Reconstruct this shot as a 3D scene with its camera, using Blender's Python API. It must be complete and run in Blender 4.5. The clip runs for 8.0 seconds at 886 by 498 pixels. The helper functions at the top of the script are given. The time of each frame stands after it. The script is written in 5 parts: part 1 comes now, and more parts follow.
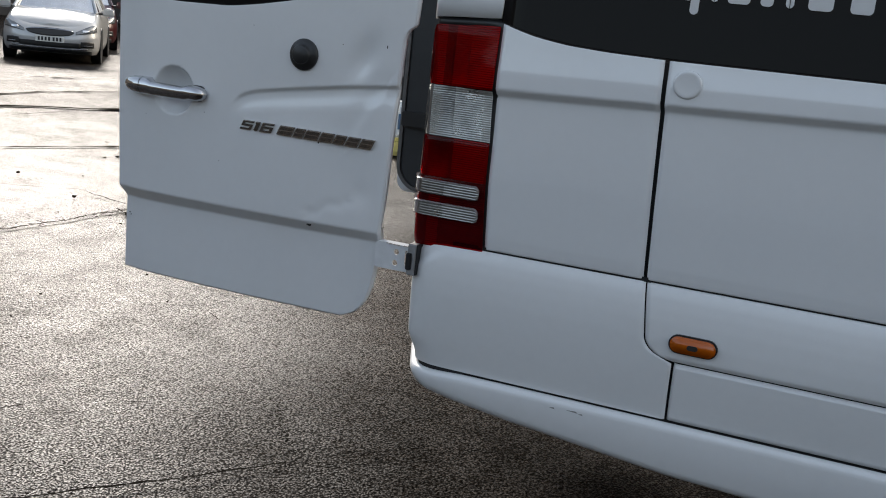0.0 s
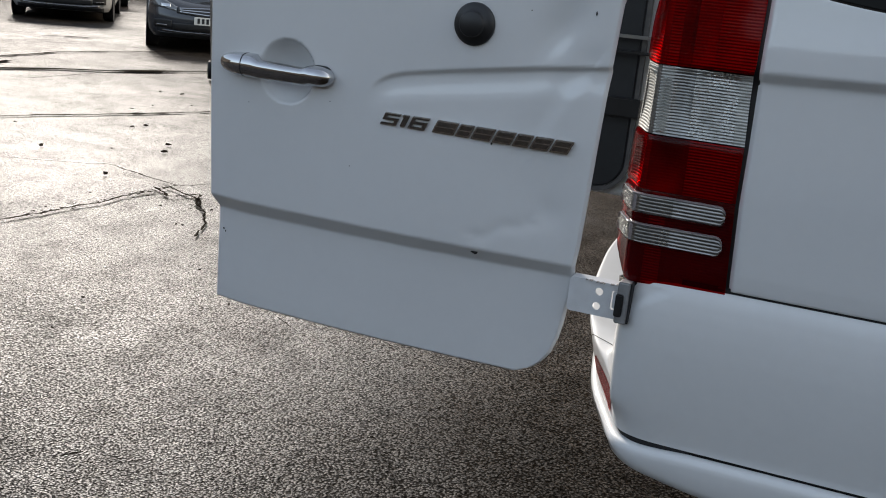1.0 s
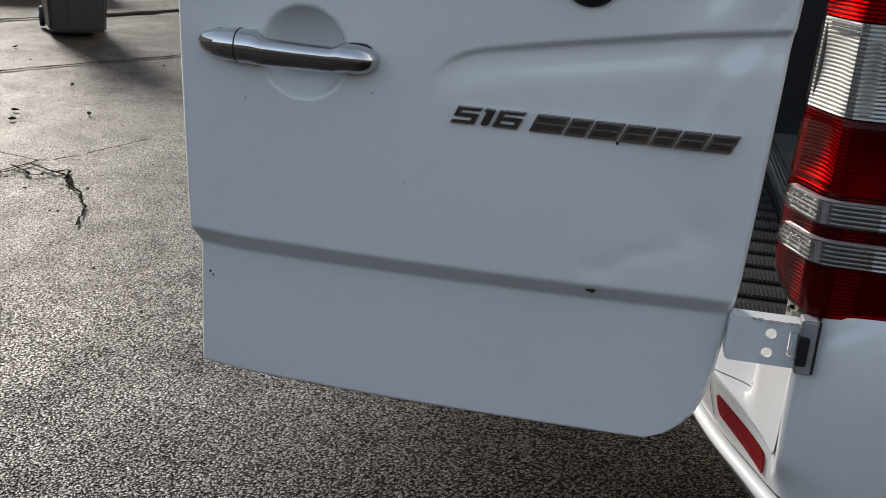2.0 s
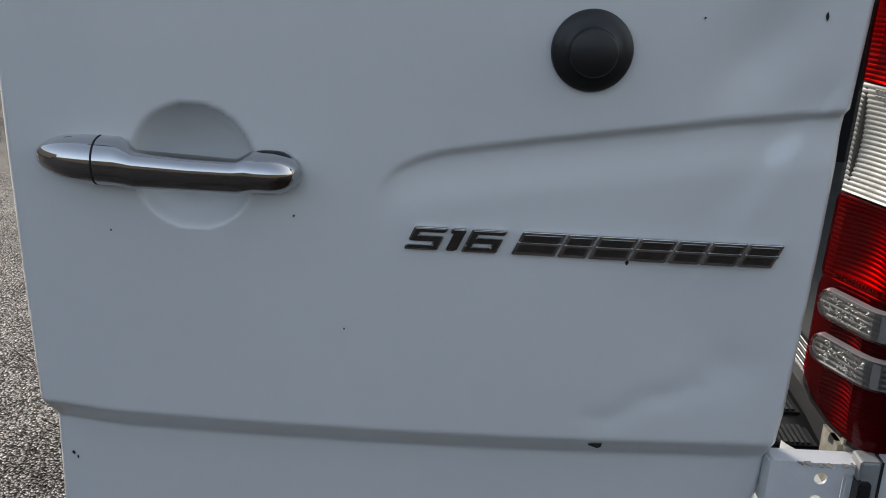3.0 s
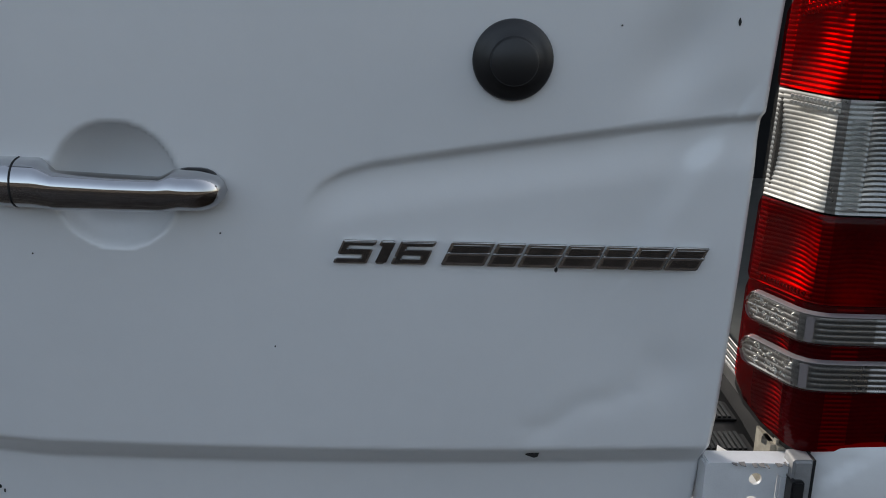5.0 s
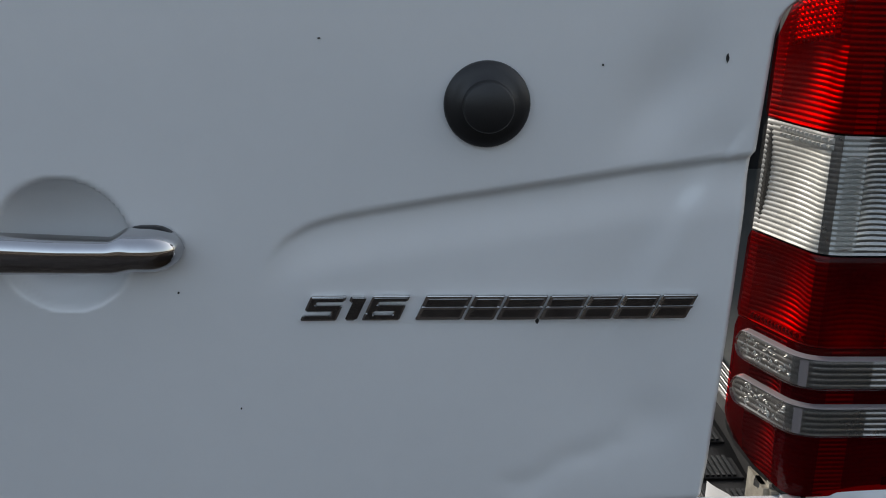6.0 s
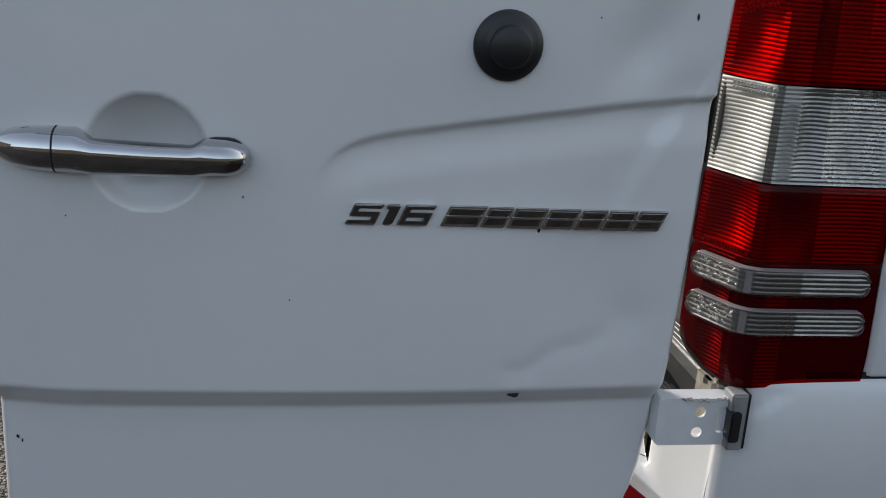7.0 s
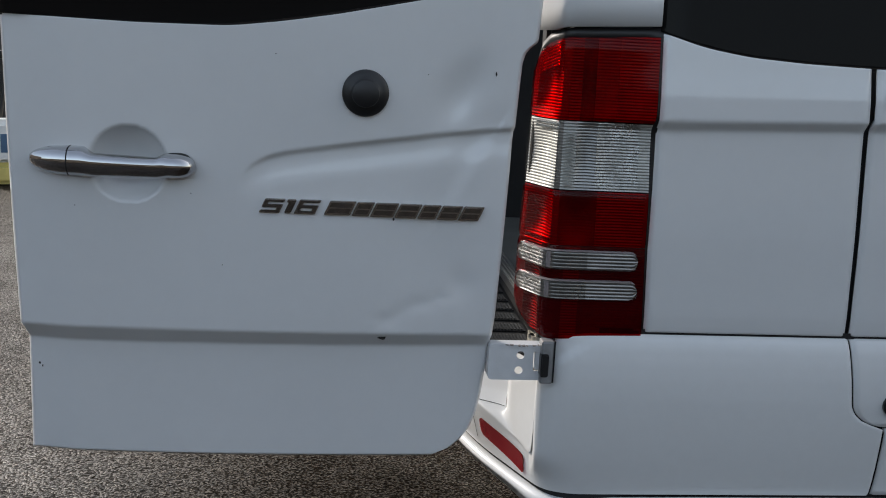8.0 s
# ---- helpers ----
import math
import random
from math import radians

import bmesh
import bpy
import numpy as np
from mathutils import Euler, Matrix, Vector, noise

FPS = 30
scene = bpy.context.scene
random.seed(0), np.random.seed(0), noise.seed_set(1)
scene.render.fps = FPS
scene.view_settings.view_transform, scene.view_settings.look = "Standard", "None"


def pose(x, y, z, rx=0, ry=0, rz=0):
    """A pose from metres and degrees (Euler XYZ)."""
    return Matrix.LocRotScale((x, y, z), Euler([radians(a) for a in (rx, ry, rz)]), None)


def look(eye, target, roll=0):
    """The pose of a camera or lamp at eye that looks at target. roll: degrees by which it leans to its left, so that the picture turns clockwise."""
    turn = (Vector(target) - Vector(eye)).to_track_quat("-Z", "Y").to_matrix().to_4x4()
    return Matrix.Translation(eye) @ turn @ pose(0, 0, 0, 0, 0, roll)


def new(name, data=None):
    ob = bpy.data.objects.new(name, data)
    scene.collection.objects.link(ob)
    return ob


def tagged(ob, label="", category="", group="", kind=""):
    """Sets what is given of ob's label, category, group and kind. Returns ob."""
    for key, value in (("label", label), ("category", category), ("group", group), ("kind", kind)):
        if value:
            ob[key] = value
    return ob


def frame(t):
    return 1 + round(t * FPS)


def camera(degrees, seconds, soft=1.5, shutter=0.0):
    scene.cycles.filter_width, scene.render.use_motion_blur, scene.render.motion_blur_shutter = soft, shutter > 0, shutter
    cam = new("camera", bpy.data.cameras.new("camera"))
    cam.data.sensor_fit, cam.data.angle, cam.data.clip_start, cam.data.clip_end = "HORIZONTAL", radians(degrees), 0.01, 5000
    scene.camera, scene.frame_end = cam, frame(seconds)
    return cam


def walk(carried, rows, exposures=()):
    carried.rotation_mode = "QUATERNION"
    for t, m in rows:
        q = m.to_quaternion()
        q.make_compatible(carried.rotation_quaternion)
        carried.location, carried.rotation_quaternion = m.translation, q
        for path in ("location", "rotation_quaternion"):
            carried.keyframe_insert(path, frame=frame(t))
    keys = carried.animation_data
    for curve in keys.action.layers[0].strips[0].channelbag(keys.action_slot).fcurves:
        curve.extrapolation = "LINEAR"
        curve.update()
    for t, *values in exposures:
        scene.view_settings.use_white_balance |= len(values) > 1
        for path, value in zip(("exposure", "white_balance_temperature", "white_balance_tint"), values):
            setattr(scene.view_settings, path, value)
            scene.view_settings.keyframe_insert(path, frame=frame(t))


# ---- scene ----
cam = camera(48.0, 8.0, soft=1.0)
PATH = [
    (0, (1.007, -2.183, 1.38), (0.314, -0.358, 0.943), 6.0),
    (0.5, (0.687, -2.044, 1.349), (0.009, -0.219, 0.89), 8.0),
    (1, (0.406, -1.726, 1.351), (-0.283, 0.077, 0.826), 5.7),
    (1.2, (0.304, -1.649, 1.348), (-0.382, 0.132, 0.751), 5.6),
    (2.3, (-0.231, -1.155, 1.337), (-0.488, 0.724, 0.701), 2.9),
    (2.5, (-0.256, -1.048, 1.361), (-0.469, 0.842, 0.743), 2.4),
    (3, (-0.345, -0.96, 1.39), (-0.378, 0.935, 0.754), 2.6),
    (3.5, (-0.399, -0.996, 1.393), (-0.329, 0.922, 0.832), 2.4),
    (4, (-0.368, -0.99, 1.398), (-0.268, 0.948, 0.911), 2.1),
    (4.5, (-0.338, -0.965, 1.388), (-0.259, 0.958, 0.845), 1.9),
    (4.7, (-0.335, -0.978, 1.369), (-0.263, 0.943, 0.818), 1.8),
    (5.8, (-0.305, -0.893, 1.406), (-0.206, 1.006, 0.786), 0.9),
    (6, (-0.321, -0.887, 1.426), (-0.205, 1.011, 0.806), 0.8),
    (6.5, (-0.33, -0.914, 1.423), (-0.209, 0.992, 0.831), 0.8),
    (7, (-0.466, -1.086, 1.376), (-0.152, 0.801, 0.791), 3.7),
    (7.5, (-0.35, -1.41, 1.352), (-0.087, 0.498, 0.813), 3.2),
    (8, (-0.264, -1.67, 1.353), (-0.059, 0.28, 0.959), 2.9),
]
EXPOSURES = [(0.0, 1.68, 6750, 7), (1.2, 1.65, 6750, 7), (2.3, 1.62, 6750, 7), (8.0, 1.63, 6750, 7)]
walk(cam, [(t, look(e, g, r)) for t, e, g, r in PATH], EXPOSURES)

# ---- world and sun ----
SUN_EL, SUN_ROT = radians(24), radians(43)
world = bpy.data.worlds.new("overcast_sky")
scene.world = world
world.use_nodes = True
wt = world.node_tree
sky = wt.nodes.new("ShaderNodeTexSky")
sky.sky_type, sky.sun_disc = "NISHITA", False
sky.sun_elevation, sky.sun_rotation = SUN_EL, SUN_ROT
sky.air_density, sky.dust_density, sky.ozone_density = 1.0, 5.0, 1.2
hsv = wt.nodes.new("ShaderNodeHueSaturation")
hsv.inputs["Saturation"].default_value = 0.68
wt.links.new(sky.outputs[0], hsv.inputs["Color"])
wt.links.new(hsv.outputs[0], wt.nodes["Background"].inputs[0])
wt.nodes["Background"].inputs[1].default_value = 0.12
sun = new("sun", bpy.data.lights.new("sun", "SUN"))
sun.data.energy, sun.data.angle, sun.data.color = 1.3, radians(12), (1.0, 0.92, 0.87)
sun_dir = Vector((-math.cos(SUN_EL) * math.sin(SUN_ROT), math.cos(SUN_EL) * math.cos(SUN_ROT), math.sin(SUN_EL)))
sun.matrix_world = look(sun_dir * 40, (0, 0, 0))


# ---- materials ----
def material(name, base, rough=0.5, metal=0.0, vary=0.0, scale=6.0, bump=0.0, bump_scale=200.0, coat=0.0, rough_vary=0.0, tint=None, matt=False):
    """A procedural surface: colour that drifts between two tones at a large and a small scale, roughness that follows it, fine relief."""
    m = bpy.data.materials.new(name)
    m.use_nodes = True
    nt, p = m.node_tree, m.node_tree.nodes["Principled BSDF"]
    p.inputs["Roughness"].default_value, p.inputs["Metallic"].default_value = rough, metal
    p.inputs["Coat Weight"].default_value, p.inputs["Coat Roughness"].default_value = coat, 0.06
    p.inputs["Base Color"].default_value = (*base, 1)
    co = nt.nodes.new("ShaderNodeTexCoord")
    if vary or rough_vary:
        big, small = nt.nodes.new("ShaderNodeTexNoise"), nt.nodes.new("ShaderNodeTexNoise")
        big.inputs["Scale"].default_value, small.inputs["Scale"].default_value = scale, scale * 17
        big.inputs["Detail"].default_value = small.inputs["Detail"].default_value = 4
        add = nt.nodes.new("ShaderNodeMath")
        add.operation = "MULTIPLY_ADD"
        add.inputs[1].default_value = 0.4
        for n in (big, small):
            nt.links.new(co.outputs["Object"], n.inputs["Vector"])
        nt.links.new(small.outputs["Fac"], add.inputs[0])
        nt.links.new(big.outputs["Fac"], add.inputs[2])
        ramp = nt.nodes.new("ShaderNodeMapRange")
        ramp.inputs["From Min"].default_value, ramp.inputs["From Max"].default_value = 0.45, 0.95
        nt.links.new(add.outputs[0], ramp.inputs["Value"])
        if vary:
            mix = nt.nodes.new("ShaderNodeMix")
            mix.data_type = "RGBA"
            other = tint or tuple(c * (1 - vary) for c in base)
            mix.inputs["A"].default_value, mix.inputs["B"].default_value = (*base, 1), (*other, 1)
            nt.links.new(ramp.outputs[0], mix.inputs["Factor"])
            nt.links.new(mix.outputs["Result"], p.inputs["Base Color"])
        if rough_vary:
            rr = nt.nodes.new("ShaderNodeMapRange")
            rr.inputs["To Min"].default_value, rr.inputs["To Max"].default_value = rough, rough + rough_vary
            nt.links.new(ramp.outputs[0], rr.inputs["Value"])
            nt.links.new(rr.outputs[0], p.inputs["Roughness"])
    if matt:
        p.inputs["Specular IOR Level"].default_value = 0.0
    if bump:
        n, b = nt.nodes.new("ShaderNodeTexNoise"), nt.nodes.new("ShaderNodeBump")
        n.inputs["Scale"].default_value, n.inputs["Detail"].default_value = bump_scale, 3
        b.inputs["Strength"].default_value, b.inputs["Distance"].default_value = bump, 0.002
        nt.links.new(co.outputs["Object"], n.inputs["Vector"])
        nt.links.new(n.outputs["Fac"], b.inputs["Height"])
        nt.links.new(b.outputs[0], p.inputs["Normal"])
    return m


def lens_material(name, tint, body, clear):
    """Coloured lamp plastic: part clear, part cloudy, with a glossy skin."""
    m = bpy.data.materials.new(name)
    m.use_nodes = True
    nt, p = m.node_tree, m.node_tree.nodes["Principled BSDF"]
    p.inputs["Base Color"].default_value = (*body, 1)
    p.inputs["Roughness"].default_value, p.inputs["Coat Weight"].default_value = 0.12, 0.6
    t, mix = nt.nodes.new("ShaderNodeBsdfTransparent"), nt.nodes.new("ShaderNodeMixShader")
    t.inputs["Color"].default_value = (*tint, 1)
    mix.inputs[0].default_value = clear
    nt.links.new(p.outputs[0], mix.inputs[1])
    nt.links.new(t.outputs[0], mix.inputs[2])
    nt.links.new(mix.outputs[0], nt.nodes["Material Output"].inputs["Surface"])
    return m


def glass_material(name, tint, clear):
    m = lens_material(name, tint, (0.009, 0.0085, 0.0085), clear)
    p = m.node_tree.nodes["Principled BSDF"]
    p.inputs["Roughness"].default_value, p.inputs["Coat Weight"].default_value = 0.02, 0.0
    p.inputs["Specular IOR Level"].default_value = 0.09
    return m


def concrete_material():
    """Worn yard concrete with the small stones showing, wet in patches."""
    m = bpy.data.materials.new("wet_concrete")
    m.use_nodes = True
    nt, p = m.node_tree, m.node_tree.nodes["Principled BSDF"]
    L, N = nt.links.new, nt.nodes.new
    geo = N("ShaderNodeNewGeometry")

    def noise_at(scale, detail=5.0):
        n = N("ShaderNodeTexNoise")
        n.inputs["Scale"].default_value, n.inputs["Detail"].default_value = scale, detail
        L(geo.outputs["Position"], n.inputs["Vector"])
        return n

    # small domed stones, the gaps between them darkened in colour for dirt and shade
    stones = N("ShaderNodeTexVoronoi")
    stones.feature, stones.inputs["Scale"].default_value = "F1", 128.0
    bent = N("ShaderNodeVectorMath")
    bent.operation = "ADD"
    wobble = noise_at(60, 2)
    small = N("ShaderNodeVectorMath")
    small.operation = "SCALE"
    small.inputs["Scale"].default_value = 0.014
    L(wobble.outputs["Color"], small.inputs[0])
    L(geo.outputs["Position"], bent.inputs[0])
    L(small.outputs[0], bent.inputs[1])
    L(bent.outputs[0], stones.inputs["Vector"])
    grit, stain, patch, wide = noise_at(420, 3), noise_at(1.1, 6), noise_at(4.5, 5), noise_at(0.45, 4)

    def ranged(src, a, b, c, d):
        n = N("ShaderNodeMapRange")
        n.inputs["From Min"].default_value, n.inputs["From Max"].default_value = a, b
        n.inputs["To Min"].default_value, n.inputs["To Max"].default_value = c, d
        L(src, n.inputs["Value"])
        return n.outputs[0]

    def maths(kind, a, b):
        n = N("ShaderNodeMath")
        n.operation = kind
        for k, v in enumerate((a, b)):
            if isinstance(v, (int, float)):
                n.inputs[k].default_value = v
            else:
                L(v, n.inputs[k])
        return n.outputs[0]

    split = N("ShaderNodeSeparateColor")
    L(stones.outputs["Color"], split.inputs[0])
    far = stones.outputs["Distance"]
    dome = maths("SUBTRACT", 1.0, maths("MULTIPLY", maths("MULTIPLY", far, far), 2.2))
    # some stones sit low, and the skin still covers others
    dome = maths("MULTIPLY", dome, ranged(split.outputs[1], 0.0, 1.0, 0.45, 1.0))
    top = ranged(dome, 0.22, 0.62, 0.0, 1.0)
    tone = N("ShaderNodeValToRGB")
    cr = tone.color_ramp
    cr.elements[0].position, cr.elements[0].color = 0.30, (0.0090, 0.0051, 0.0024, 1)
    cr.elements[1].position, cr.elements[1].color = 0.72, (0.030, 0.0186, 0.0104, 1)
    L(maths("MULTIPLY", maths("ADD", stain.outputs["Fac"], patch.outputs["Fac"]), 0.5), tone.inputs["Fac"])
    own = ranged(split.outputs[0], 0.0, 1.0, 0.4, 1.6)
    speck = N("ShaderNodeVectorMath")
    speck.operation = "SCALE"
    L(tone.outputs["Color"], speck.inputs[0])
    L(maths("MULTIPLY", own, ranged(top, 0.0, 1.0, 0.28, 1.0)), speck.inputs["Scale"])
    L(speck.outputs[0], p.inputs["Base Color"])
    # water film on the tops, uneven over the yard and from stone to stone
    film = maths("MULTIPLY", ranged(stain.outputs["Fac"], 0.3, 0.7, 1.08, 1.36), ranged(wide.outputs["Fac"], 0.3, 0.7, 0.85, 1.15))
    film = maths("MULTIPLY", film, ranged(split.outputs[2], 0.0, 1.0, 0.35, 1.65))
    # shade under and beside the minibus, put into the gloss, with uneven edge
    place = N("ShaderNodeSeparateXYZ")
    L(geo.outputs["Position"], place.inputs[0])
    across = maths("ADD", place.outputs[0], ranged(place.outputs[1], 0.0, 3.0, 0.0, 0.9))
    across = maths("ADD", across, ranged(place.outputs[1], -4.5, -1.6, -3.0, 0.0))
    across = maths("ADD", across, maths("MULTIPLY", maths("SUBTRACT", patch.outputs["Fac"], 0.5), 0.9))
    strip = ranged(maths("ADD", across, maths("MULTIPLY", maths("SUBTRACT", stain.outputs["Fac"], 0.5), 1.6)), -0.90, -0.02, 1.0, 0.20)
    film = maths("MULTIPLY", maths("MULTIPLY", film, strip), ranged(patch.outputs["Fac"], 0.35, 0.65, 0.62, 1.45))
    # and the far glare is toned down in the gloss, further out in the yard
    far_gloss = ranged(maths("ADD", place.outputs[1], maths("MULTIPLY", wide.outputs["Fac"], 2.0)), 3.5, 8.0, 1.0, 0.46)
    film = maths("MULTIPLY", film, far_gloss)
    L(maths("MULTIPLY", film, ranged(top, 0.0, 1.0, 0.06, 1.0)), p.inputs["Specular IOR Level"])
    # the minibus shade and the far dimming also raise the roughness
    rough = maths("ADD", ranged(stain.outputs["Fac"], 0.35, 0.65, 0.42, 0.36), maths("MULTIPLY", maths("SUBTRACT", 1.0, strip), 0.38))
    L(maths("ADD", rough, maths("MULTIPLY", maths("SUBTRACT", 1.0, far_gloss), 0.28)), p.inputs["Roughness"])
    h = maths("ADD", dome, maths("MULTIPLY", grit.outputs["Fac"], 0.25))
    b = N("ShaderNodeBump")
    b.inputs["Strength"].default_value, b.inputs["Distance"].default_value = 1.0, 0.0033
    L(h, b.inputs["Height"])
    L(b.outputs[0], p.inputs["Normal"])
    return m


WHITE = material("white_paint", (0.74, 0.75, 0.755), 0.30, vary=0.05, scale=2.5, coat=1.0, rough_vary=0.06, bump=0.03, bump_scale=350)
WHITE_PLASTIC = material("painted_bumper_plastic", (0.74, 0.75, 0.75), 0.45, vary=0.06, scale=3.0, coat=0.4, rough_vary=0.08, bump=0.04, bump_scale=300)
HINGE_PAINT = material("hinge_paint", (0.74, 0.75, 0.76), 0.38, vary=0.15, scale=30, coat=0.2)
BLACK = material("black_plastic", (0.017, 0.017, 0.018), 0.42, vary=0.3, scale=12, bump=0.08, bump_scale=700)
RUBBER = material("black_rubber", (0.015, 0.015, 0.016), 0.62, vary=0.3, scale=9, bump=0.1, bump_scale=300)
GAP = material("shut_line_black", (0.011, 0.011, 0.012), 0.8, vary=0.2)
TRIM = material("dark_grey_trim", (0.030, 0.032, 0.035), 0.5, vary=0.3, scale=7, bump=0.1, bump_scale=400)
CHROME = material("chrome", (0.52, 0.52, 0.53), 0.02, metal=1.0, vary=0.08, scale=20, rough_vary=0.03)
SILVER = material("lamp_reflector_silver", (0.75, 0.75, 0.75), 0.16, metal=1.0, vary=0.1, scale=40, rough_vary=0.1)
ALU = material("brushed_aluminium", (0.34, 0.345, 0.345), 0.3, metal=1.0, vary=0.15, scale=30, rough_vary=0.15)
RED_LENS = lens_material("red_lens", (0.76, 0.012, 0.019), (0.10, 0.001, 0.004), 0.86)
MID_RED = lens_material("mid_red_lens", (0.74, 0.010, 0.018), (0.10, 0.001, 0.004), 0.84)
RED_SOLID = lens_material("deep_red_lens", (0.60, 0.006, 0.010), (0.08, 0.001, 0.004), 0.74)
CLEAR_LENS = lens_material("clear_lens", (0.95, 0.95, 0.93), (0.20, 0.20, 0.19), 0.88)
AMBER = lens_material("amber_lens", (0.9, 0.18, 0.006), (0.60, 0.125, 0.006), 0.25)
GLASS = glass_material("tinted_glass", (0.030, 0.028, 0.028), 0.10)
LETTER_WHITE = material("white_vinyl_lettering", (0.66, 0.66, 0.66), 0.55, vary=0.05)
LINING = material("grey_floor_lining", (0.16, 0.165, 0.155), 0.6, vary=0.3, scale=8, bump=0.15, bump_scale=250)
CHIP = material("bare_dark_chip", (0.018, 0.017, 0.016), 0.7, vary=0.3)
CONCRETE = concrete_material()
CRACK = material("crack_dirt", (0.022, 0.019, 0.016), 1.0, matt=True, vary=0.5, scale=9, bump=0.5, bump_scale=120)
RENDERED = material("weathered_render", (0.09, 0.082, 0.078), 0.85, vary=0.4, scale=0.8, bump=0.3, bump_scale=60)


# ---- building helpers ----
def part(name, bm, mat, parent=None, label="", smooth=False):
    me = bpy.data.meshes.new(name)
    bm.to_mesh(me)
    bm.free()
    me.materials.append(mat)
    if smooth:
        me.shade_smooth()
    ob = new(name, me)
    ob.parent = parent
    return tagged(ob, label)


def thing(name, label, category, group="", kind=""):
    return tagged(new(name), label, category, group, kind)


def sheet(name, fn, nu, nv, mat, parent, thick=0.0, label="", us=None, vs=None):
    """A curved sheet from a function of u and v; its front looks along du x dv. thick: the depth behind it."""
    us = us or [i / nu for i in range(nu + 1)]
    vs = vs or [j / nv for j in range(nv + 1)]
    verts = [fn(u, v) for v in vs for u in us]
    w = len(us)
    faces = [(j * w + i, j * w + i + 1, (j + 1) * w + i + 1, (j + 1) * w + i) for j in range(len(vs) - 1) for i in range(w - 1)]
    me = bpy.data.meshes.new(name)
    me.from_pydata(verts, [], faces)
    me.materials.append(mat)
    me.shade_smooth()
    ob = new(name, me)
    ob.parent = parent
    if thick:
        mod = ob.modifiers.new("depth", "SOLIDIFY")
        mod.thickness, mod.offset = thick, -1
    return tagged(ob, label)


def solid(outline, depth, bevel=0.0, segments=2, m=None):
    """A plate from an outline in x and z, its front at y = 0 and its back at depth, edges rounded."""
    bm = bmesh.new()
    f = bm.faces.new([bm.verts.new((x, 0, z)) for x, z in outline])
    f.normal_update()
    if f.normal.y > 0:
        f.normal_flip()
    out = bmesh.ops.extrude_face_region(bm, geom=[f])
    bmesh.ops.translate(bm, vec=(0, depth, 0), verts=[v for v in out["geom"] if isinstance(v, bmesh.types.BMVert)])
    bmesh.ops.recalc_face_normals(bm, faces=bm.faces)
    if bevel:
        edges = [e for e in bm.edges if len(e.link_faces) == 2 and e.calc_face_angle(0) > 0.6]
        bmesh.ops.bevel(bm, geom=edges, offset=bevel, segments=segments, affect="EDGES", clamp_overlap=True)
    if m:
        bm.transform(m)
    return bm


def box(x0, x1, y0, y1, z0, z1, bevel=0.0, segments=2):
    return solid([(x0, z0), (x1, z0), (x1, z1), (x0, z1)], y1 - y0, bevel, segments, Matrix.Translation((0, y0, 0)))


def turned(profile, n=32, m=None):
    """A turned solid: profile of radius and height, its axis along -y, base at y = 0."""
    bm = bmesh.new()
    rings = [[bm.verts.new((r * math.cos(a), -h, r * math.sin(a))) for a in [2 * math.pi * k / n for k in range(n)]] for r, h in profile]
    for a, b in zip(rings, rings[1:]):
        for k in range(n):
            bm.faces.new((a[k], a[(k + 1) % n], b[(k + 1) % n], b[k]))
    bm.faces.new(rings[0])
    bm.faces.new(rings[-1])
    bmesh.ops.recalc_face_normals(bm, faces=bm.faces)
    if m:
        bm.transform(m)
    return bm


def capsule(w, h, n=10):
    """A rounded bar's outline in x and z."""
    r = h / 2
    right = [(w / 2 - r + r * math.cos(a), r * math.sin(a)) for a in [-math.pi / 2 + math.pi * k / n for k in range(n + 1)]]
    return right + [(-x, -z) for x, z in right]


def rounded(x0, x1, z0, z1, r, n=5):
    pts = []
    for cx, cz, a0 in ((x1 - r, z0 + r, -90), (x1 - r, z1 - r, 0), (x0 + r, z1 - r, 90), (x0 + r, z0 + r, 180)):
        pts += [(cx + r * math.cos(radians(a0 + 90 * k / n)), cz + r * math.sin(radians(a0 + 90 * k / n))) for k in range(n + 1)]
    return pts


def smooth01(x):
    x = min(max(x, 0.0), 1.0)
    return x * x * (3 - 2 * x)


def along(points, x):
    """Piecewise linear through points of (x, y)."""
    if x <= points[0][0]:
        return points[0][1]
    for (a, p), (b, q) in zip(points, points[1:]):
        if x <= b:
            return p + (q - p) * (x - a) / (b - a)
    return points[-1][1]


def curvy(points, x):
    """The same with eased corners."""
    e = 0.02
    return sum(along(points, x + k * e) for k in (-1, -0.5, 0, 0.5, 1)) / 5


def lettering(name, text, size, depth, mat, parent, m, shear=0.0, label="", wide=1.0, bold=0.0):
    """Letters from the built-in font as one mesh, standing in the x-z plane, fronts looking along -y."""
    cu = bpy.data.curves.new(name, "FONT")
    cu.body, cu.size, cu.extrude, cu.shear, cu.bevel_depth = text, size, depth, shear, 0.0004 if size < 0.04 else 0
    cu.offset = bold
    tmp = new(name, cu)
    me = bpy.data.meshes.new_from_object(tmp.evaluated_get(bpy.context.evaluated_depsgraph_get()))
    bpy.data.objects.remove(tmp)
    me.transform(m @ pose(0, 0, 0, 90) @ Matrix.Diagonal((wide, 1, 1, 1)))
    me.materials.clear()
    me.materials.append(mat)
    ob = new(name, me)
    ob.parent = parent
    return tagged(ob, label)


def gauss(d, s):
    return math.exp(-(d / s) ** 2)


